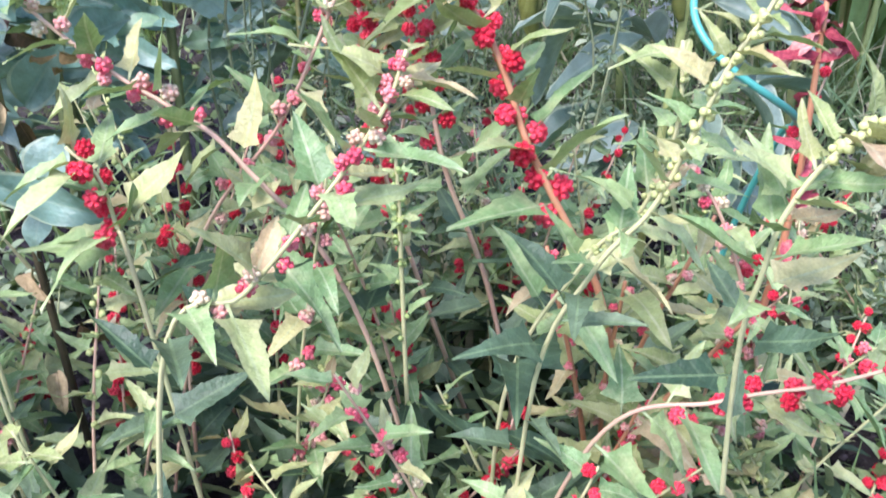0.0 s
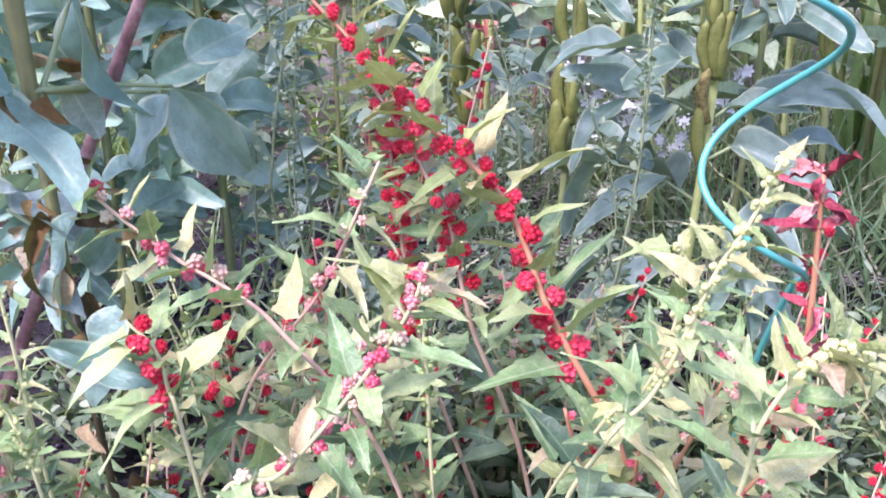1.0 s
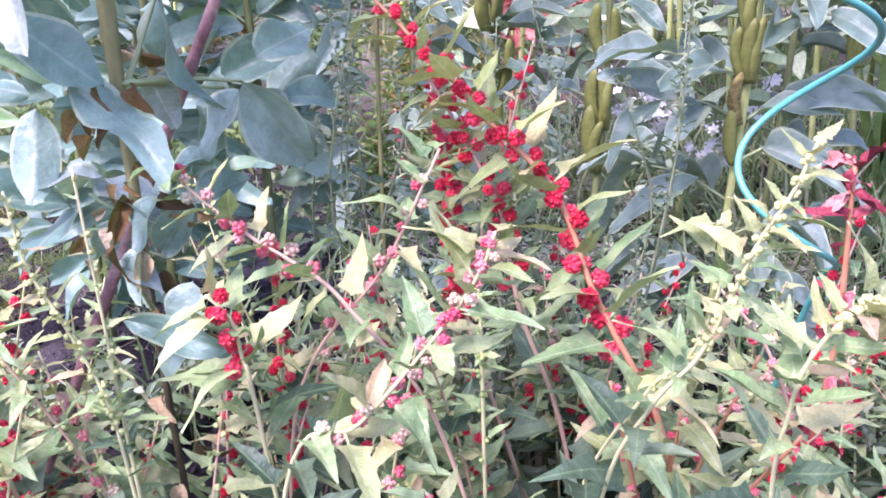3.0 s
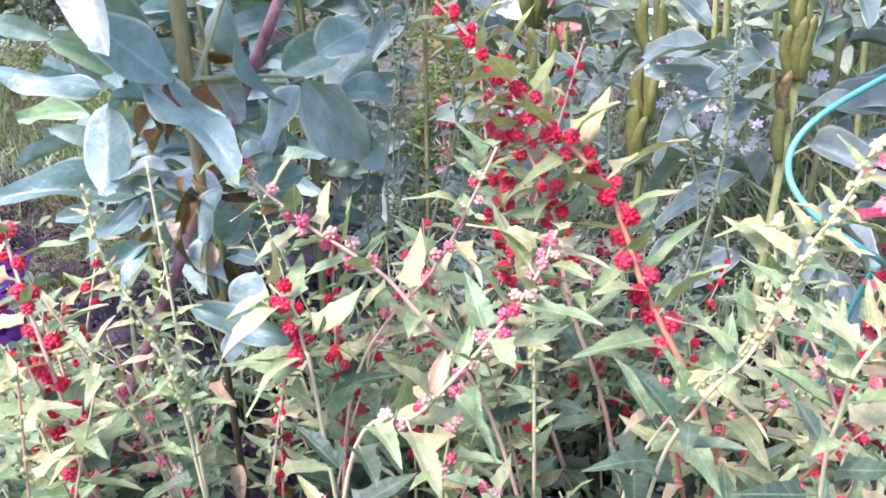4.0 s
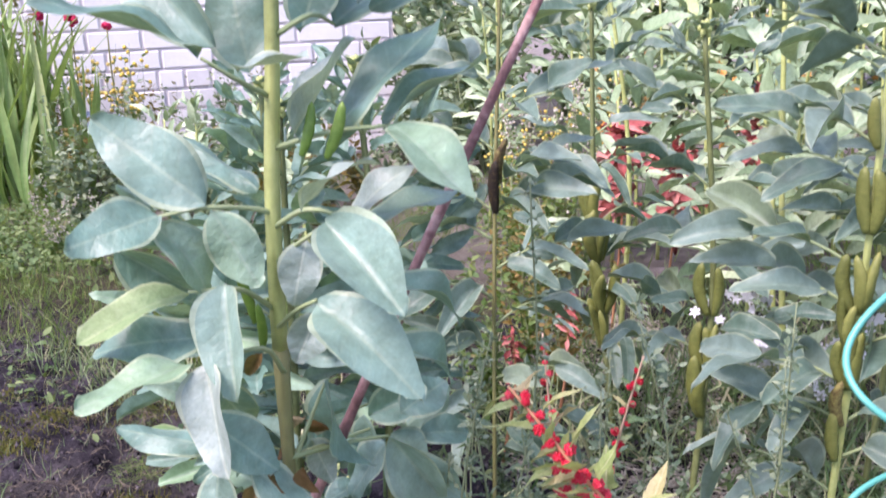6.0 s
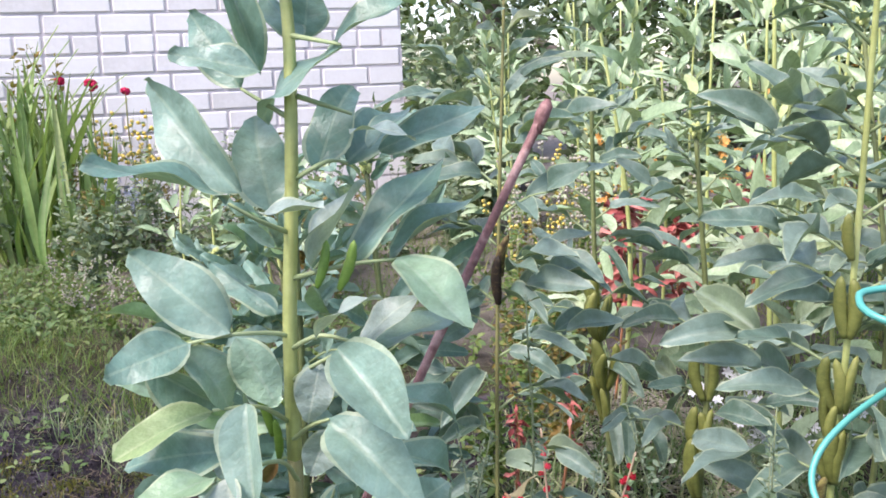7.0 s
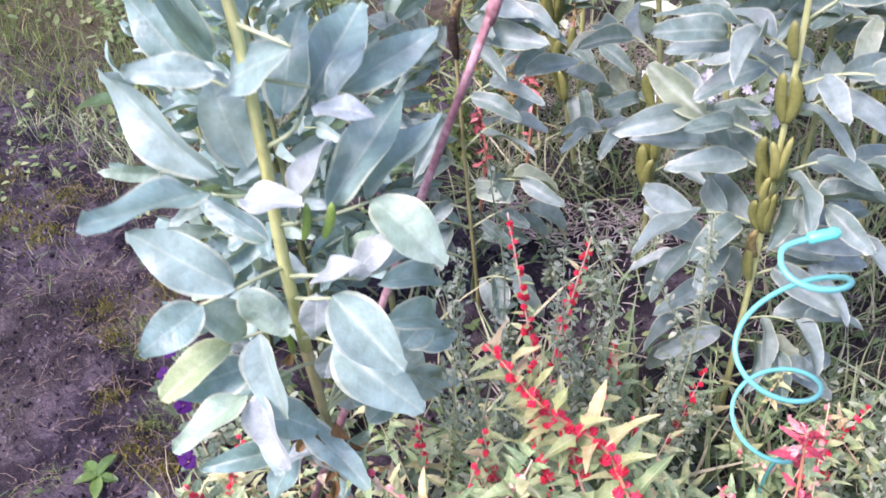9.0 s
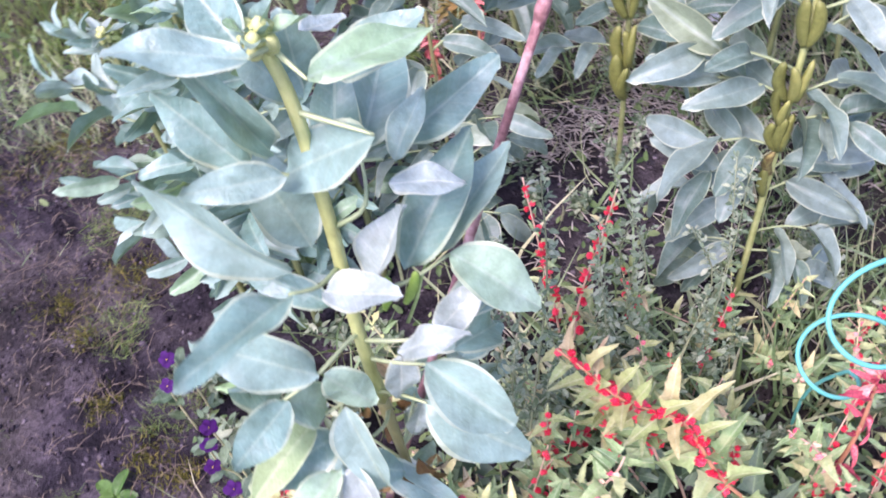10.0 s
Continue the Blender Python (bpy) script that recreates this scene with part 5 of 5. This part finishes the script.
for k, (x, y, h) in enumerate(((-0.015, 0.75, 0.52), (0.02, 0.77, 0.42), (-0.03, 0.76, 0.44), (0.1, 0.85, 0.4), (0.17, 0.86, 0.42), (0.09, 0.84, 0.36))):
    weed(x, y, h, 330 + k, "tall pale seeding stalk with tiny green buds", 3, 110, 0.012, flowers=(T_BALL, M_WEED, "seed_head"), fsize=0.0026, spread=0.14)
for k in range(12):
    yy = 1.5 + 0.12 * k
    weed(0.2 - 0.265 * (yy - 0.1) + r.uniform(-0.12, 0.1), yy, r.uniform(0.2, 0.42), 380 + k, "dry yellowing plant in the bean bed", 6, 60, 0.022, M_BRONZE if k % 2 else M_GRASS)
for k, (x, y, z) in enumerate(((0.04, 3.0, 0.68), (0.14, 3.1, 0.7), (-0.3, 2.9, 0.6), (0.35, 3.2, 0.6))):
    weed(x, y, z, 395 + k, "plant with orange and yellow flower heads", 4, 30, 0.03, M_WEED, (T_FLOWER, M_ORANGE, "orange_flower_head"), 0.018)
for k, (x, y, h) in enumerate(((-0.45, 2.5, 0.52), (-0.36, 2.62, 0.56), (-0.3, 2.45, 0.5), (-0.42, 2.8, 0.56), (-0.24, 2.7, 0.55), (-0.52, 2.65, 0.5))):
    weed(x, y, h, 660 + k, "plant with clusters of straw-yellow seed heads", 6, 40, 0.022, M_GRASS, (T_BALL, M_YELLOW if k % 3 == 0 else M_CLIPPING, "seed_head"), 0.011, spread=0.4)
for k, (x, y) in enumerate(((0.225, 1.5), (0.16, 1.5), (0.19, 1.54))):
    weed(x, y, 0.25, 410 + k, "low plant with clusters of white flowers", 5, 20, 0.02, M_WEED, (T_FLOWER, M_WHITE, "white_flower_head"), 0.015)
for k, (x, y) in enumerate(((-2.83, 3.62), (-2.7, 3.56))):
    weed(x, y, 0.36, 420 + k, "plant with pale blue flower clusters", 5, 20, 0.04, M_WEED, (T_FLOWER, M_BLUE, "blue_flower_head"), 0.03, "blue_flower_plant")
for k, (x, y) in enumerate(((-1.9, 2.3), (-1.75, 2.45), (-2.1, 2.5), (-1.65, 2.2), (-2.3, 2.35))):
    weed(x, y, 0.16 + 0.03 * k, 640 + k, "low plant with many small straw-coloured seed heads", 6, 34, 0.02, M_GRASS, (T_BALL, M_CLIPPING, "seed_head"), 0.007, spread=0.7)
for k in range(44):
    x, y = r.uniform(-3.0, -0.9), r.uniform(2.7, 4.3)
    if (Vector((x, y, 0)) - WALL_AT).dot(Vector((WALL_DIR.y, -WALL_DIR.x, 0))) < 0.2:
        continue
    weed(x, y, r.uniform(0.25, 0.55), 530 + k, "mixed leafy garden plant by the house wall", 6, 40, 0.04, M_BRONZE if k % 4 == 0 else M_WEED)

# ---- pansies ----
PETAL = [(0, 0.1, 0), (0.25, 0.3, 0), (0.55, 0.48, 0), (0.8, 0.42, 0), (1.0, 0.16, 0)]
PET = [to_mesh(blade(PETAL, 2, 0.12, 0.15, 0.07, rng), "petal", M_PANSY) for _ in range(3)]
ROUND = [to_mesh(blade(OVAL, 2, 0.2, 0.2, 0.04, rng), "leaf", M_SPINACH_LOW_SHADED) for _ in range(2)]
M_FRESH = leaf_material("fresh_green_leaf", [(0.0, (0.045, 0.125, 0.015)), (1.0, (0.1, 0.2, 0.03))], (0.16, 0.27, 0.08), 0.45, 0.45, 0.25)
SEEDLING = [to_mesh(blade(OVAL, 2, f, 0.25, 0.03, rng), "leaf", M_FRESH) for f in (0.25, 0.5)]


def pansy(x, y, z, seed):
    r = random.Random(seed)
    ob = thing("pansy", (x, y, 0), "dark purple pansy flower on a short leafy stem", "flower", "pansies beside the bed")
    c = Vector((x + r.uniform(-0.015, 0.015), y - 0.01, z))
    line = smooth_line([(x, y, 0), (x, y, z * 0.6), c], 8)
    part("stem", Geo().tube(line, [0.0013] * 9, 5), M_STEM, ob)
    face = Vector((r.uniform(0.1, 0.6), -0.8, r.uniform(0.4, 0.9))).normalized()
    a0 = face.orthogonal().normalized()
    for k in range(5):
        a = 6.283 * k / 5 + 0.3
        d = a0 * math.cos(a) + face.cross(a0) * math.sin(a)
        put("petal", r.choice(PET), ob, aim(c + face * 0.0006 * k, d + face * 0.1, face, r.uniform(0.009, 0.0115)))
    put("eye", to_mesh(T_BALL[0], "eye", M_EYE), ob, Matrix.Translation(c + face * 0.002) @ Matrix.Diagonal((0.002, 0.002, 0.002, 1)))
    for k in range(7):
        p = line[r.randint(1, 6)]
        put("leaf", r.choice(ROUND), ob, aim(p, (r.uniform(-1, 1), r.uniform(-1, 1), r.uniform(-0.1, 0.6)), (0, -0.2, 1), r.uniform(0.018, 0.032)))


for k, (x, y, z) in enumerate(((-0.465, 0.825, 0.13), (-0.45, 0.85, 0.15), (-0.41, 0.763, 0.1), (-0.37, 0.735, 0.1), (-0.356, 0.73, 0.2), (-0.31, 0.66, 0.2), (-0.175, 0.55, 0.25))):
    pansy(x, y, z, 900 + k)
seedling = thing("seedling", (-0.553, 0.734, 0), "small broad-leaved green seedling on bare soil", "plant")
for k in range(5):
    a = k * 1.3
    put("leaf", SEEDLING[k % 2], seedling, aim((-0.553, 0.734, 0.004), (math.cos(a), math.sin(a), 0.15 + 0.3 * (k % 2)), (0, 0, 1), 0.03 + 0.004 * (k % 3)))

# ---- strap-leaved clumps ----
STRAPS = []
for bend in (0.1, 0.35, 0.8):
    STRAPS.append(to_mesh(blade([(u, 0.028 * (1 - u**3) + 0.001, 0) for u in [i / 10 for i in range(11)]], 1, 0.6, bend, 0.01, rng), "blade", M_STRAP))


WIDE = [to_mesh(blade([(u, 0.026 * (1 - u**3) + 0.001, 0) for u in [i / 10 for i in range(11)]], 1, 0.7, bend, 0.01, rng), "blade", m) for bend, m in ((0.15, M_STRAP), (0.4, M_STRAP_DRY), (0.8, M_STRAP), (1.1, M_STRAP_DRY), (0.3, M_STRAP))]


def clump(x, y, h, n, seed, label, spread=0.12, name="iris_clump", meshes=STRAPS):
    r = random.Random(seed)
    ob = thing(name, (x, y, 0), label, "plant")
    for k in range(n):
        a = r.uniform(0, 6.28)
        o = Vector((math.cos(a), math.sin(a), 0))
        p = Vector((x, y, -0.01)) + o * spread * r.random()
        put("blade", r.choice(meshes), ob, aim(p, o * r.uniform(0.02, 0.4) + Vector((0, 0, 1)), o, h * r.uniform(0.65, 1.1)))


clump(-3.0, 3.3, 0.8, 55, 1, "clump of tall sword-shaped iris leaves", 0.22)
clump(-2.72, 3.2, 0.7, 45, 2, "clump of tall sword-shaped iris leaves", 0.2)
clump(-3.4, 3.3, 0.8, 45, 3, "clump of tall sword-shaped iris leaves", 0.2)
clump(0.515, 1.6, 0.5, 36, 4, "clump of long green and yellowing strap leaves", 0.035, "daylily_clump", WIDE)
clump(0.63, 1.68, 0.52, 34, 5, "clump of long green and yellowing strap leaves", 0.05, "daylily_clump", WIDE)
clump(0.74, 1.62, 0.48, 26, 6, "clump of long green and yellowing strap leaves", 0.05, "daylily_clump", WIDE)


def rose(x, y, z, seed, size=0.075):
    r = random.Random(seed)
    ob = thing("red_flower", (x, y, 0), "crimson double flower on a thin stem before the wall", "flower", "red flowers by the wall")
    line = smooth_line([(x + 0.05, y, 0), (x, y, z * 0.6), (x, y, z)], 8)
    part("stem", Geo().tube(line, [0.004] * 9, 5), M_BEANSTEM_OLD, ob)
    g = Geo()
    for k in range(26):
        d = Vector((r.gauss(0, 1), r.gauss(0, 1), r.gauss(0.3, 0.8))).normalized()
        g.add(T_BALL[k % 3], Matrix.Translation(Vector((x, y, z)) + d * size * 0.3) @ Matrix.Diagonal((size * 0.42, size * 0.42, size * 0.3, 1)))
    part("bloom", g, M_ROSE, ob)


for k, (px, pz) in enumerate(((-2.92, 0.762), (-2.72, 0.727), (-3.1, 0.788))):
    rose(px, 3.66, pz, 40 + k, (0.075, 0.05, 0.055)[k])
weed(-3.55, 3.4, 0.85, 460, "bush with bronze and yellow leaves", 8, 70, 0.06, M_BRONZE, name="bronze_bush")
weed(-3.12, 3.52, 0.98, 462, "tall bush with reddish-bronze young leaves", 7, 60, 0.05, M_BRONZE, name="bronze_bush", spread=0.2)
for k, (x, y) in enumerate(((-2.86, 3.66), (-2.74, 3.7), (-2.62, 3.64))):
    weed(x, y, 0.62, 470 + k, "plant with flat yellow-green flower heads", 5, 24, 0.04, M_GRASS, (T_BALL, M_YELLOW, "yellow_flower_head"), 0.022, "yellow_flower_plant", spread=0.22)
weed(-3.2, 3.7, 0.75, 461, "bush with dark purple-green leaves", 7, 60, 0.05, M_TREE, name="dark_bush")

# ---- trees behind ----
def tree(x, y, h, seed):
    r = random.Random(seed)
    ob = thing("tree", (x, y, 0), "leafy tree with a grey trunk behind the garden", "tree", "trees behind the garden")
    line = smooth_line([(x, y, -0.1), (x + r.uniform(-0.15, 0.15), y, h * 0.35), (x + r.uniform(-0.3, 0.3), y, h * 0.8)], 10)
    part("trunk", Geo().tube(line, [0.13 - 0.009 * i for i in range(11)], 9), M_BARK, ob)
    g = Geo()
    for k in range(7):
        p = line[3 + k]
        a = r.uniform(0, 6.28)
        tip = p + Vector((math.cos(a), math.sin(a), 0.5)) * h * 0.28
        part("limb", Geo().tube(smooth_line([p, p.lerp(tip, 0.5) + Vector((0, 0, 0.1)), tip], 5), [0.05, 0.045, 0.035, 0.03, 0.02, 0.012], 6), M_BARK, ob)
        for c in range(7):
            q = tip + Vector((r.gauss(0, 0.16), r.gauss(0, 0.16), r.gauss(0, 0.14))) * h
            for i in range(70):
                o = Vector((r.gauss(0, 1), r.gauss(0, 1), r.gauss(0, 0.7))) * 0.085 * h
                d = Vector((r.uniform(-1, 1), r.uniform(-1, 1), r.uniform(-0.8, 0.4)))
                g.add(T_BEAN_LOW[i % 3], aim(q + o, d, (r.uniform(-1, 1), -0.5, 1), r.uniform(0.08, 0.17)))
    part("crown", g, M_TREE, ob, kind="stuff")


for k, (x, y, h) in enumerate(((-1.3, 7.2, 3.4), (-0.3, 7.6, 3.6), (0.6, 6.9, 3.2), (1.5, 7.4, 3.6), (2.6, 6.6, 3.2), (3.6, 5.4, 3.2), (-2.4, 8.5, 4.0))):
    tree(x, y, h, 70 + k)
r = random.Random(77)
for k in range(30):
    x = r.uniform(-1.1, 3.4)
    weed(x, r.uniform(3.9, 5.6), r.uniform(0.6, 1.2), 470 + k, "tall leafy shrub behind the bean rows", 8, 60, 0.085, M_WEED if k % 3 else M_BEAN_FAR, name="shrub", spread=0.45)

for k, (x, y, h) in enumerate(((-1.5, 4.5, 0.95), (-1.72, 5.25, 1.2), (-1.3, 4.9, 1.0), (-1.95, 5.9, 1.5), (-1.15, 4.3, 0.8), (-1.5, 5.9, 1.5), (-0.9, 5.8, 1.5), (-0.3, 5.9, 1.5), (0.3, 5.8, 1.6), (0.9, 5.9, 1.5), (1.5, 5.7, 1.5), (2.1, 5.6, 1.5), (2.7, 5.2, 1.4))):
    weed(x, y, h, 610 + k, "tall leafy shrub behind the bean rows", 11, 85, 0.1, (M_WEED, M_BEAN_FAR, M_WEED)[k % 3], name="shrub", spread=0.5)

# ---- grass and litter ----
def grass():
    r = random.Random(2)
    g, cool = Geo(), Geo()
    T = [blade([(0, 0.02, 0), (0.35, 0.018, 0), (0.7, 0.012, 0), (1, 0.001, 0)], 1, 0.5, b, 0.0, rng) for b in (0.2, 0.5, 0.9)]
    n = 0
    while n < 34000:
        x, y = r.uniform(-3.8, 1.2), 0.6 + 3.6 * r.random() ** 1.4
        p = Vector((x, y, 0))
        left = x < -0.3 - 0.18 * y
        patch = (0.85 if left and y > 1.5 else 0.5) + 0.8 * noise.noise(p * 1.7) + 0.35 * noise.noise(p * 6)
        if left:
            dens = patch * (0.02 if y < 1.0 else 0.22 if y < 1.4 else 0.9 if y < 2.2 else 0.45)
        else:
            dens = patch * (0.1 if 0.88 < y < 1.4 and x < 0.26 else 0.5 if 0.85 < y < 2.2 and x > -0.25 else 0.35 if y > 0.8 and x > -0.1 else 0.06)
        if r.random() > dens:
            continue
        n += 1
        h = r.uniform(0.02, 0.06) * (0.55 if left and y < 1.4 else 1.0 if left else 2.2) * (0.6 + 0.8 * max(0, patch))
        (g if left and y > 1.6 or y > 2.4 else cool).add(r.choice(T), aim((x, y, height(x, y)), (r.gauss(0, 0.4), r.gauss(0, 0.4), 1), (r.uniform(-1, 1), r.uniform(-1, 1), 0.2), h * (0.8 if y > 2 else 1)))
    for k in range(26000):
        if k % 3:
            y = 0.55 + 1.2 * r.random()
            x = -0.5 - 0.4 * (y - 0.8) + r.gauss(0, 0.09)
        else:
            x, y = r.uniform(-2.2, -0.4), r.uniform(0.6, 2.2)
        if noise.noise(Vector((x * 7, y * 7, 3))) < (0.16 if k % 3 else 0.25 if y < 1.3 else -0.1):
            continue
        g.add(r.choice(T), aim((x, y, height(x, y)), (r.gauss(0, 0.9), r.gauss(0, 0.9), 0.7), (r.uniform(-1, 1), r.uniform(-1, 1), 0.5), r.uniform(0.008, 0.026)))
    for k in range(2600):
        x, y = r.uniform(-0.15, 0.5), r.uniform(0.9, 1.9)
        if y < 1.42 and x < 0.3:
            continue
        cool.add(r.choice(T), aim((x - 0.25 * (y - 1), y, height(x - 0.25 * (y - 1), y)), (r.gauss(0, 0.7), r.gauss(0, 0.7), 0.8), (r.uniform(-1, 1), r.uniform(-1, 1), 0.4), r.uniform(0.03, 0.08)))
    solid("grass_tufts", cool, M_GRASS_COOL, "pale grey-green grass among the bean stems", "grass", "stuff")
    solid("grass", g, M_GRASS, "patchy grass with dry blades on the garden soil", "grass", "stuff")


grass()


def ground_cover():
    """Small-leaved weeds that creep over the soil."""
    r = random.Random(9)
    g = Geo()
    n = 0
    while n < 16000:
        x, y = r.uniform(-3.4, 1.0), 0.55 + 3.2 * r.random() ** 1.3
        p = Vector((x, y, 2.0))
        left = x < -0.3 - 0.18 * y
        patch = 0.25 + 0.9 * noise.noise(p * 2.3) + 0.5 * noise.noise(p * 9)
        if r.random() > patch * ((0.015 if y < 1.2 else 1.0) if left else (0.35 if x > -0.1 else 0.3)):
            continue
        n += 1
        z = height(x, y) + r.random() ** 2 * (0.05 if y > 1.3 else 0.03)
        g.add(r.choice(T_BEAN_LOW), aim((x, y, z), (r.uniform(-1, 1), r.uniform(-1, 1), r.uniform(0, 0.7)), (r.uniform(-0.5, 0.5), r.uniform(-0.7, 0.3), 1), r.uniform(0.008, 0.024) * (1.5 if y > 1.6 else 1)))
    solid("ground_weeds", g, M_WEED_LOW, "low creeping small-leaved weeds over the soil", "weeds", "stuff")


ground_cover()


def litter():
    r = random.Random(6)
    g = Geo()
    for k in range(9600):
        x, y = r.uniform(-2.6, 0.6), 0.5 + 2.6 * r.random()
        if k > 8600:
            y = 0.6 + 1.2 * r.random()
            x = -0.62 - 0.45 * (y - 0.8) + r.gauss(0, 0.11)
        elif y < 1.25 and r.random() < 0.92 or noise.noise(Vector((x * 3, y * 3, 4))) < 0.0:
            continue
        a = r.uniform(0, 6.28)
        d = Vector((math.cos(a), math.sin(a), r.uniform(-0.05, 0.1))) * (0.004 + 0.03 * r.random() ** 2.5)
        p = Vector((x, y, height(x, y) + 0.004))
        w = Vector((-d.y, d.x, 0)) * r.uniform(-0.05, 0.05)
        g.tube([p, p + d * 0.3 + w, p + d * 0.65 + w * 1.2 + Vector((0, 0, 0.003)), p + d], [0.0004, 0.0007, 0.0007, 0.0004], 3)
    for k in range(80):
        y = 0.55 + 0.85 * r.random()
        x = -0.5 - 0.55 * (y - 0.73) + r.gauss(0, 0.075)
        a = r.uniform(0, 6.28)
        d = Vector((math.cos(a), math.sin(a), 0)) * r.uniform(0.03, 0.11)
        w = Vector((-d.y, d.x, 0)) * r.uniform(-0.25, 0.25)
        p = Vector((x, y, 0))
        line = [p, p + d * 0.3 + w, p + d * 0.7 + w * 1.1, p + d]
        g.tube([(q.x, q.y, height(q.x, q.y) + 0.004 + 0.006 * (i % 3)) for i, q in enumerate(line)], [0.0003, 0.0006, 0.0005, 0.0003], 4)
    solid("straw_litter", g, M_STRAW, "dry straw and thin curved stalks strewn over the soil", "litter", "stuff")
    g = Geo()
    for k in range(9000):
        y = r.uniform(1.3, 2.1) if k % 6 else r.uniform(0.95, 2.1)
        x = r.uniform(-0.1, 0.6) - 0.2 * (y - 1)
        if noise.noise(Vector((x * 5, y * 5, 7))) < -0.12:
            continue
        a = r.uniform(0, 6.28)
        d = Vector((math.cos(a), math.sin(a), r.uniform(-0.05, 0.25))) * r.uniform(0.008, 0.035)
        p = Vector((x, y, height(x, y) + 0.004))
        g.tube([p, p + d * 0.5 + Vector((0, 0, 0.002)), p + d], [0.0009, 0.0013, 0.0008], 3)
    solid("dry_clippings", g, M_CLIPPING, "pale dry grass clippings under the beans", "litter", "stuff")
    g = Geo()
    for k in range(24000):
        x, y = r.uniform(-1.7, 0.5), 0.42 + 1.5 * r.random() ** 1.3
        s = 0.0025 + 0.008 * r.random() ** 2 * (1.8 if r.random() < 0.06 else 1)
        g.add(T_BALL[k % 3], Matrix.Translation((x, y, height(x, y) + s * 0.15)) @ Euler((r.uniform(0, 3), r.uniform(0, 3), 0)).to_matrix().to_4x4() @ Matrix.Diagonal((s, s * 0.8, s * 0.6, 1)))
    solid("soil_crumbs", g, M_CRUMB, "crumbs and clods of dark soil", "soil", "stuff")


litter()


def moss():
    r = random.Random(12)
    g = Geo()
    T = blade([(0, 0.07, 0), (0.5, 0.06, 0), (1, 0.004, 0)], 1, 0.4, 0.4, 0.0, rng)
    for x, y, wide in ((-1.09, 1.24, 0.06), (-0.98, 1.2, 0.05), (-1.05, 1.1, 0.05), (-0.75, 1.05, 0.045), (-0.69, 0.99, 0.03), (-0.62, 0.87, 0.03), (-0.53, 0.79, 0.035), (-0.64, 1.1, 0.05), (-1.0, 1.32, 0.06), (-0.47, 0.76, 0.03), (-0.86, 1.4, 0.07), (-1.2, 1.35, 0.07)):
        for k in range(int(9000 * wide)):
            px, py = x + r.gauss(0, wide * 0.6), y + r.gauss(0, wide * 0.5)
            g.add(T, aim((px, py, height(px, py) - 0.001), (r.gauss(0, 0.5), r.gauss(0, 0.5), 1), (r.uniform(-1, 1), r.uniform(-1, 1), 0.2), r.uniform(0.006, 0.014)))
    solid("moss_patches", g, M_MOSS, "yellow-olive moss patches on the dark soil", "moss", "stuff")


moss()
brick_wall()
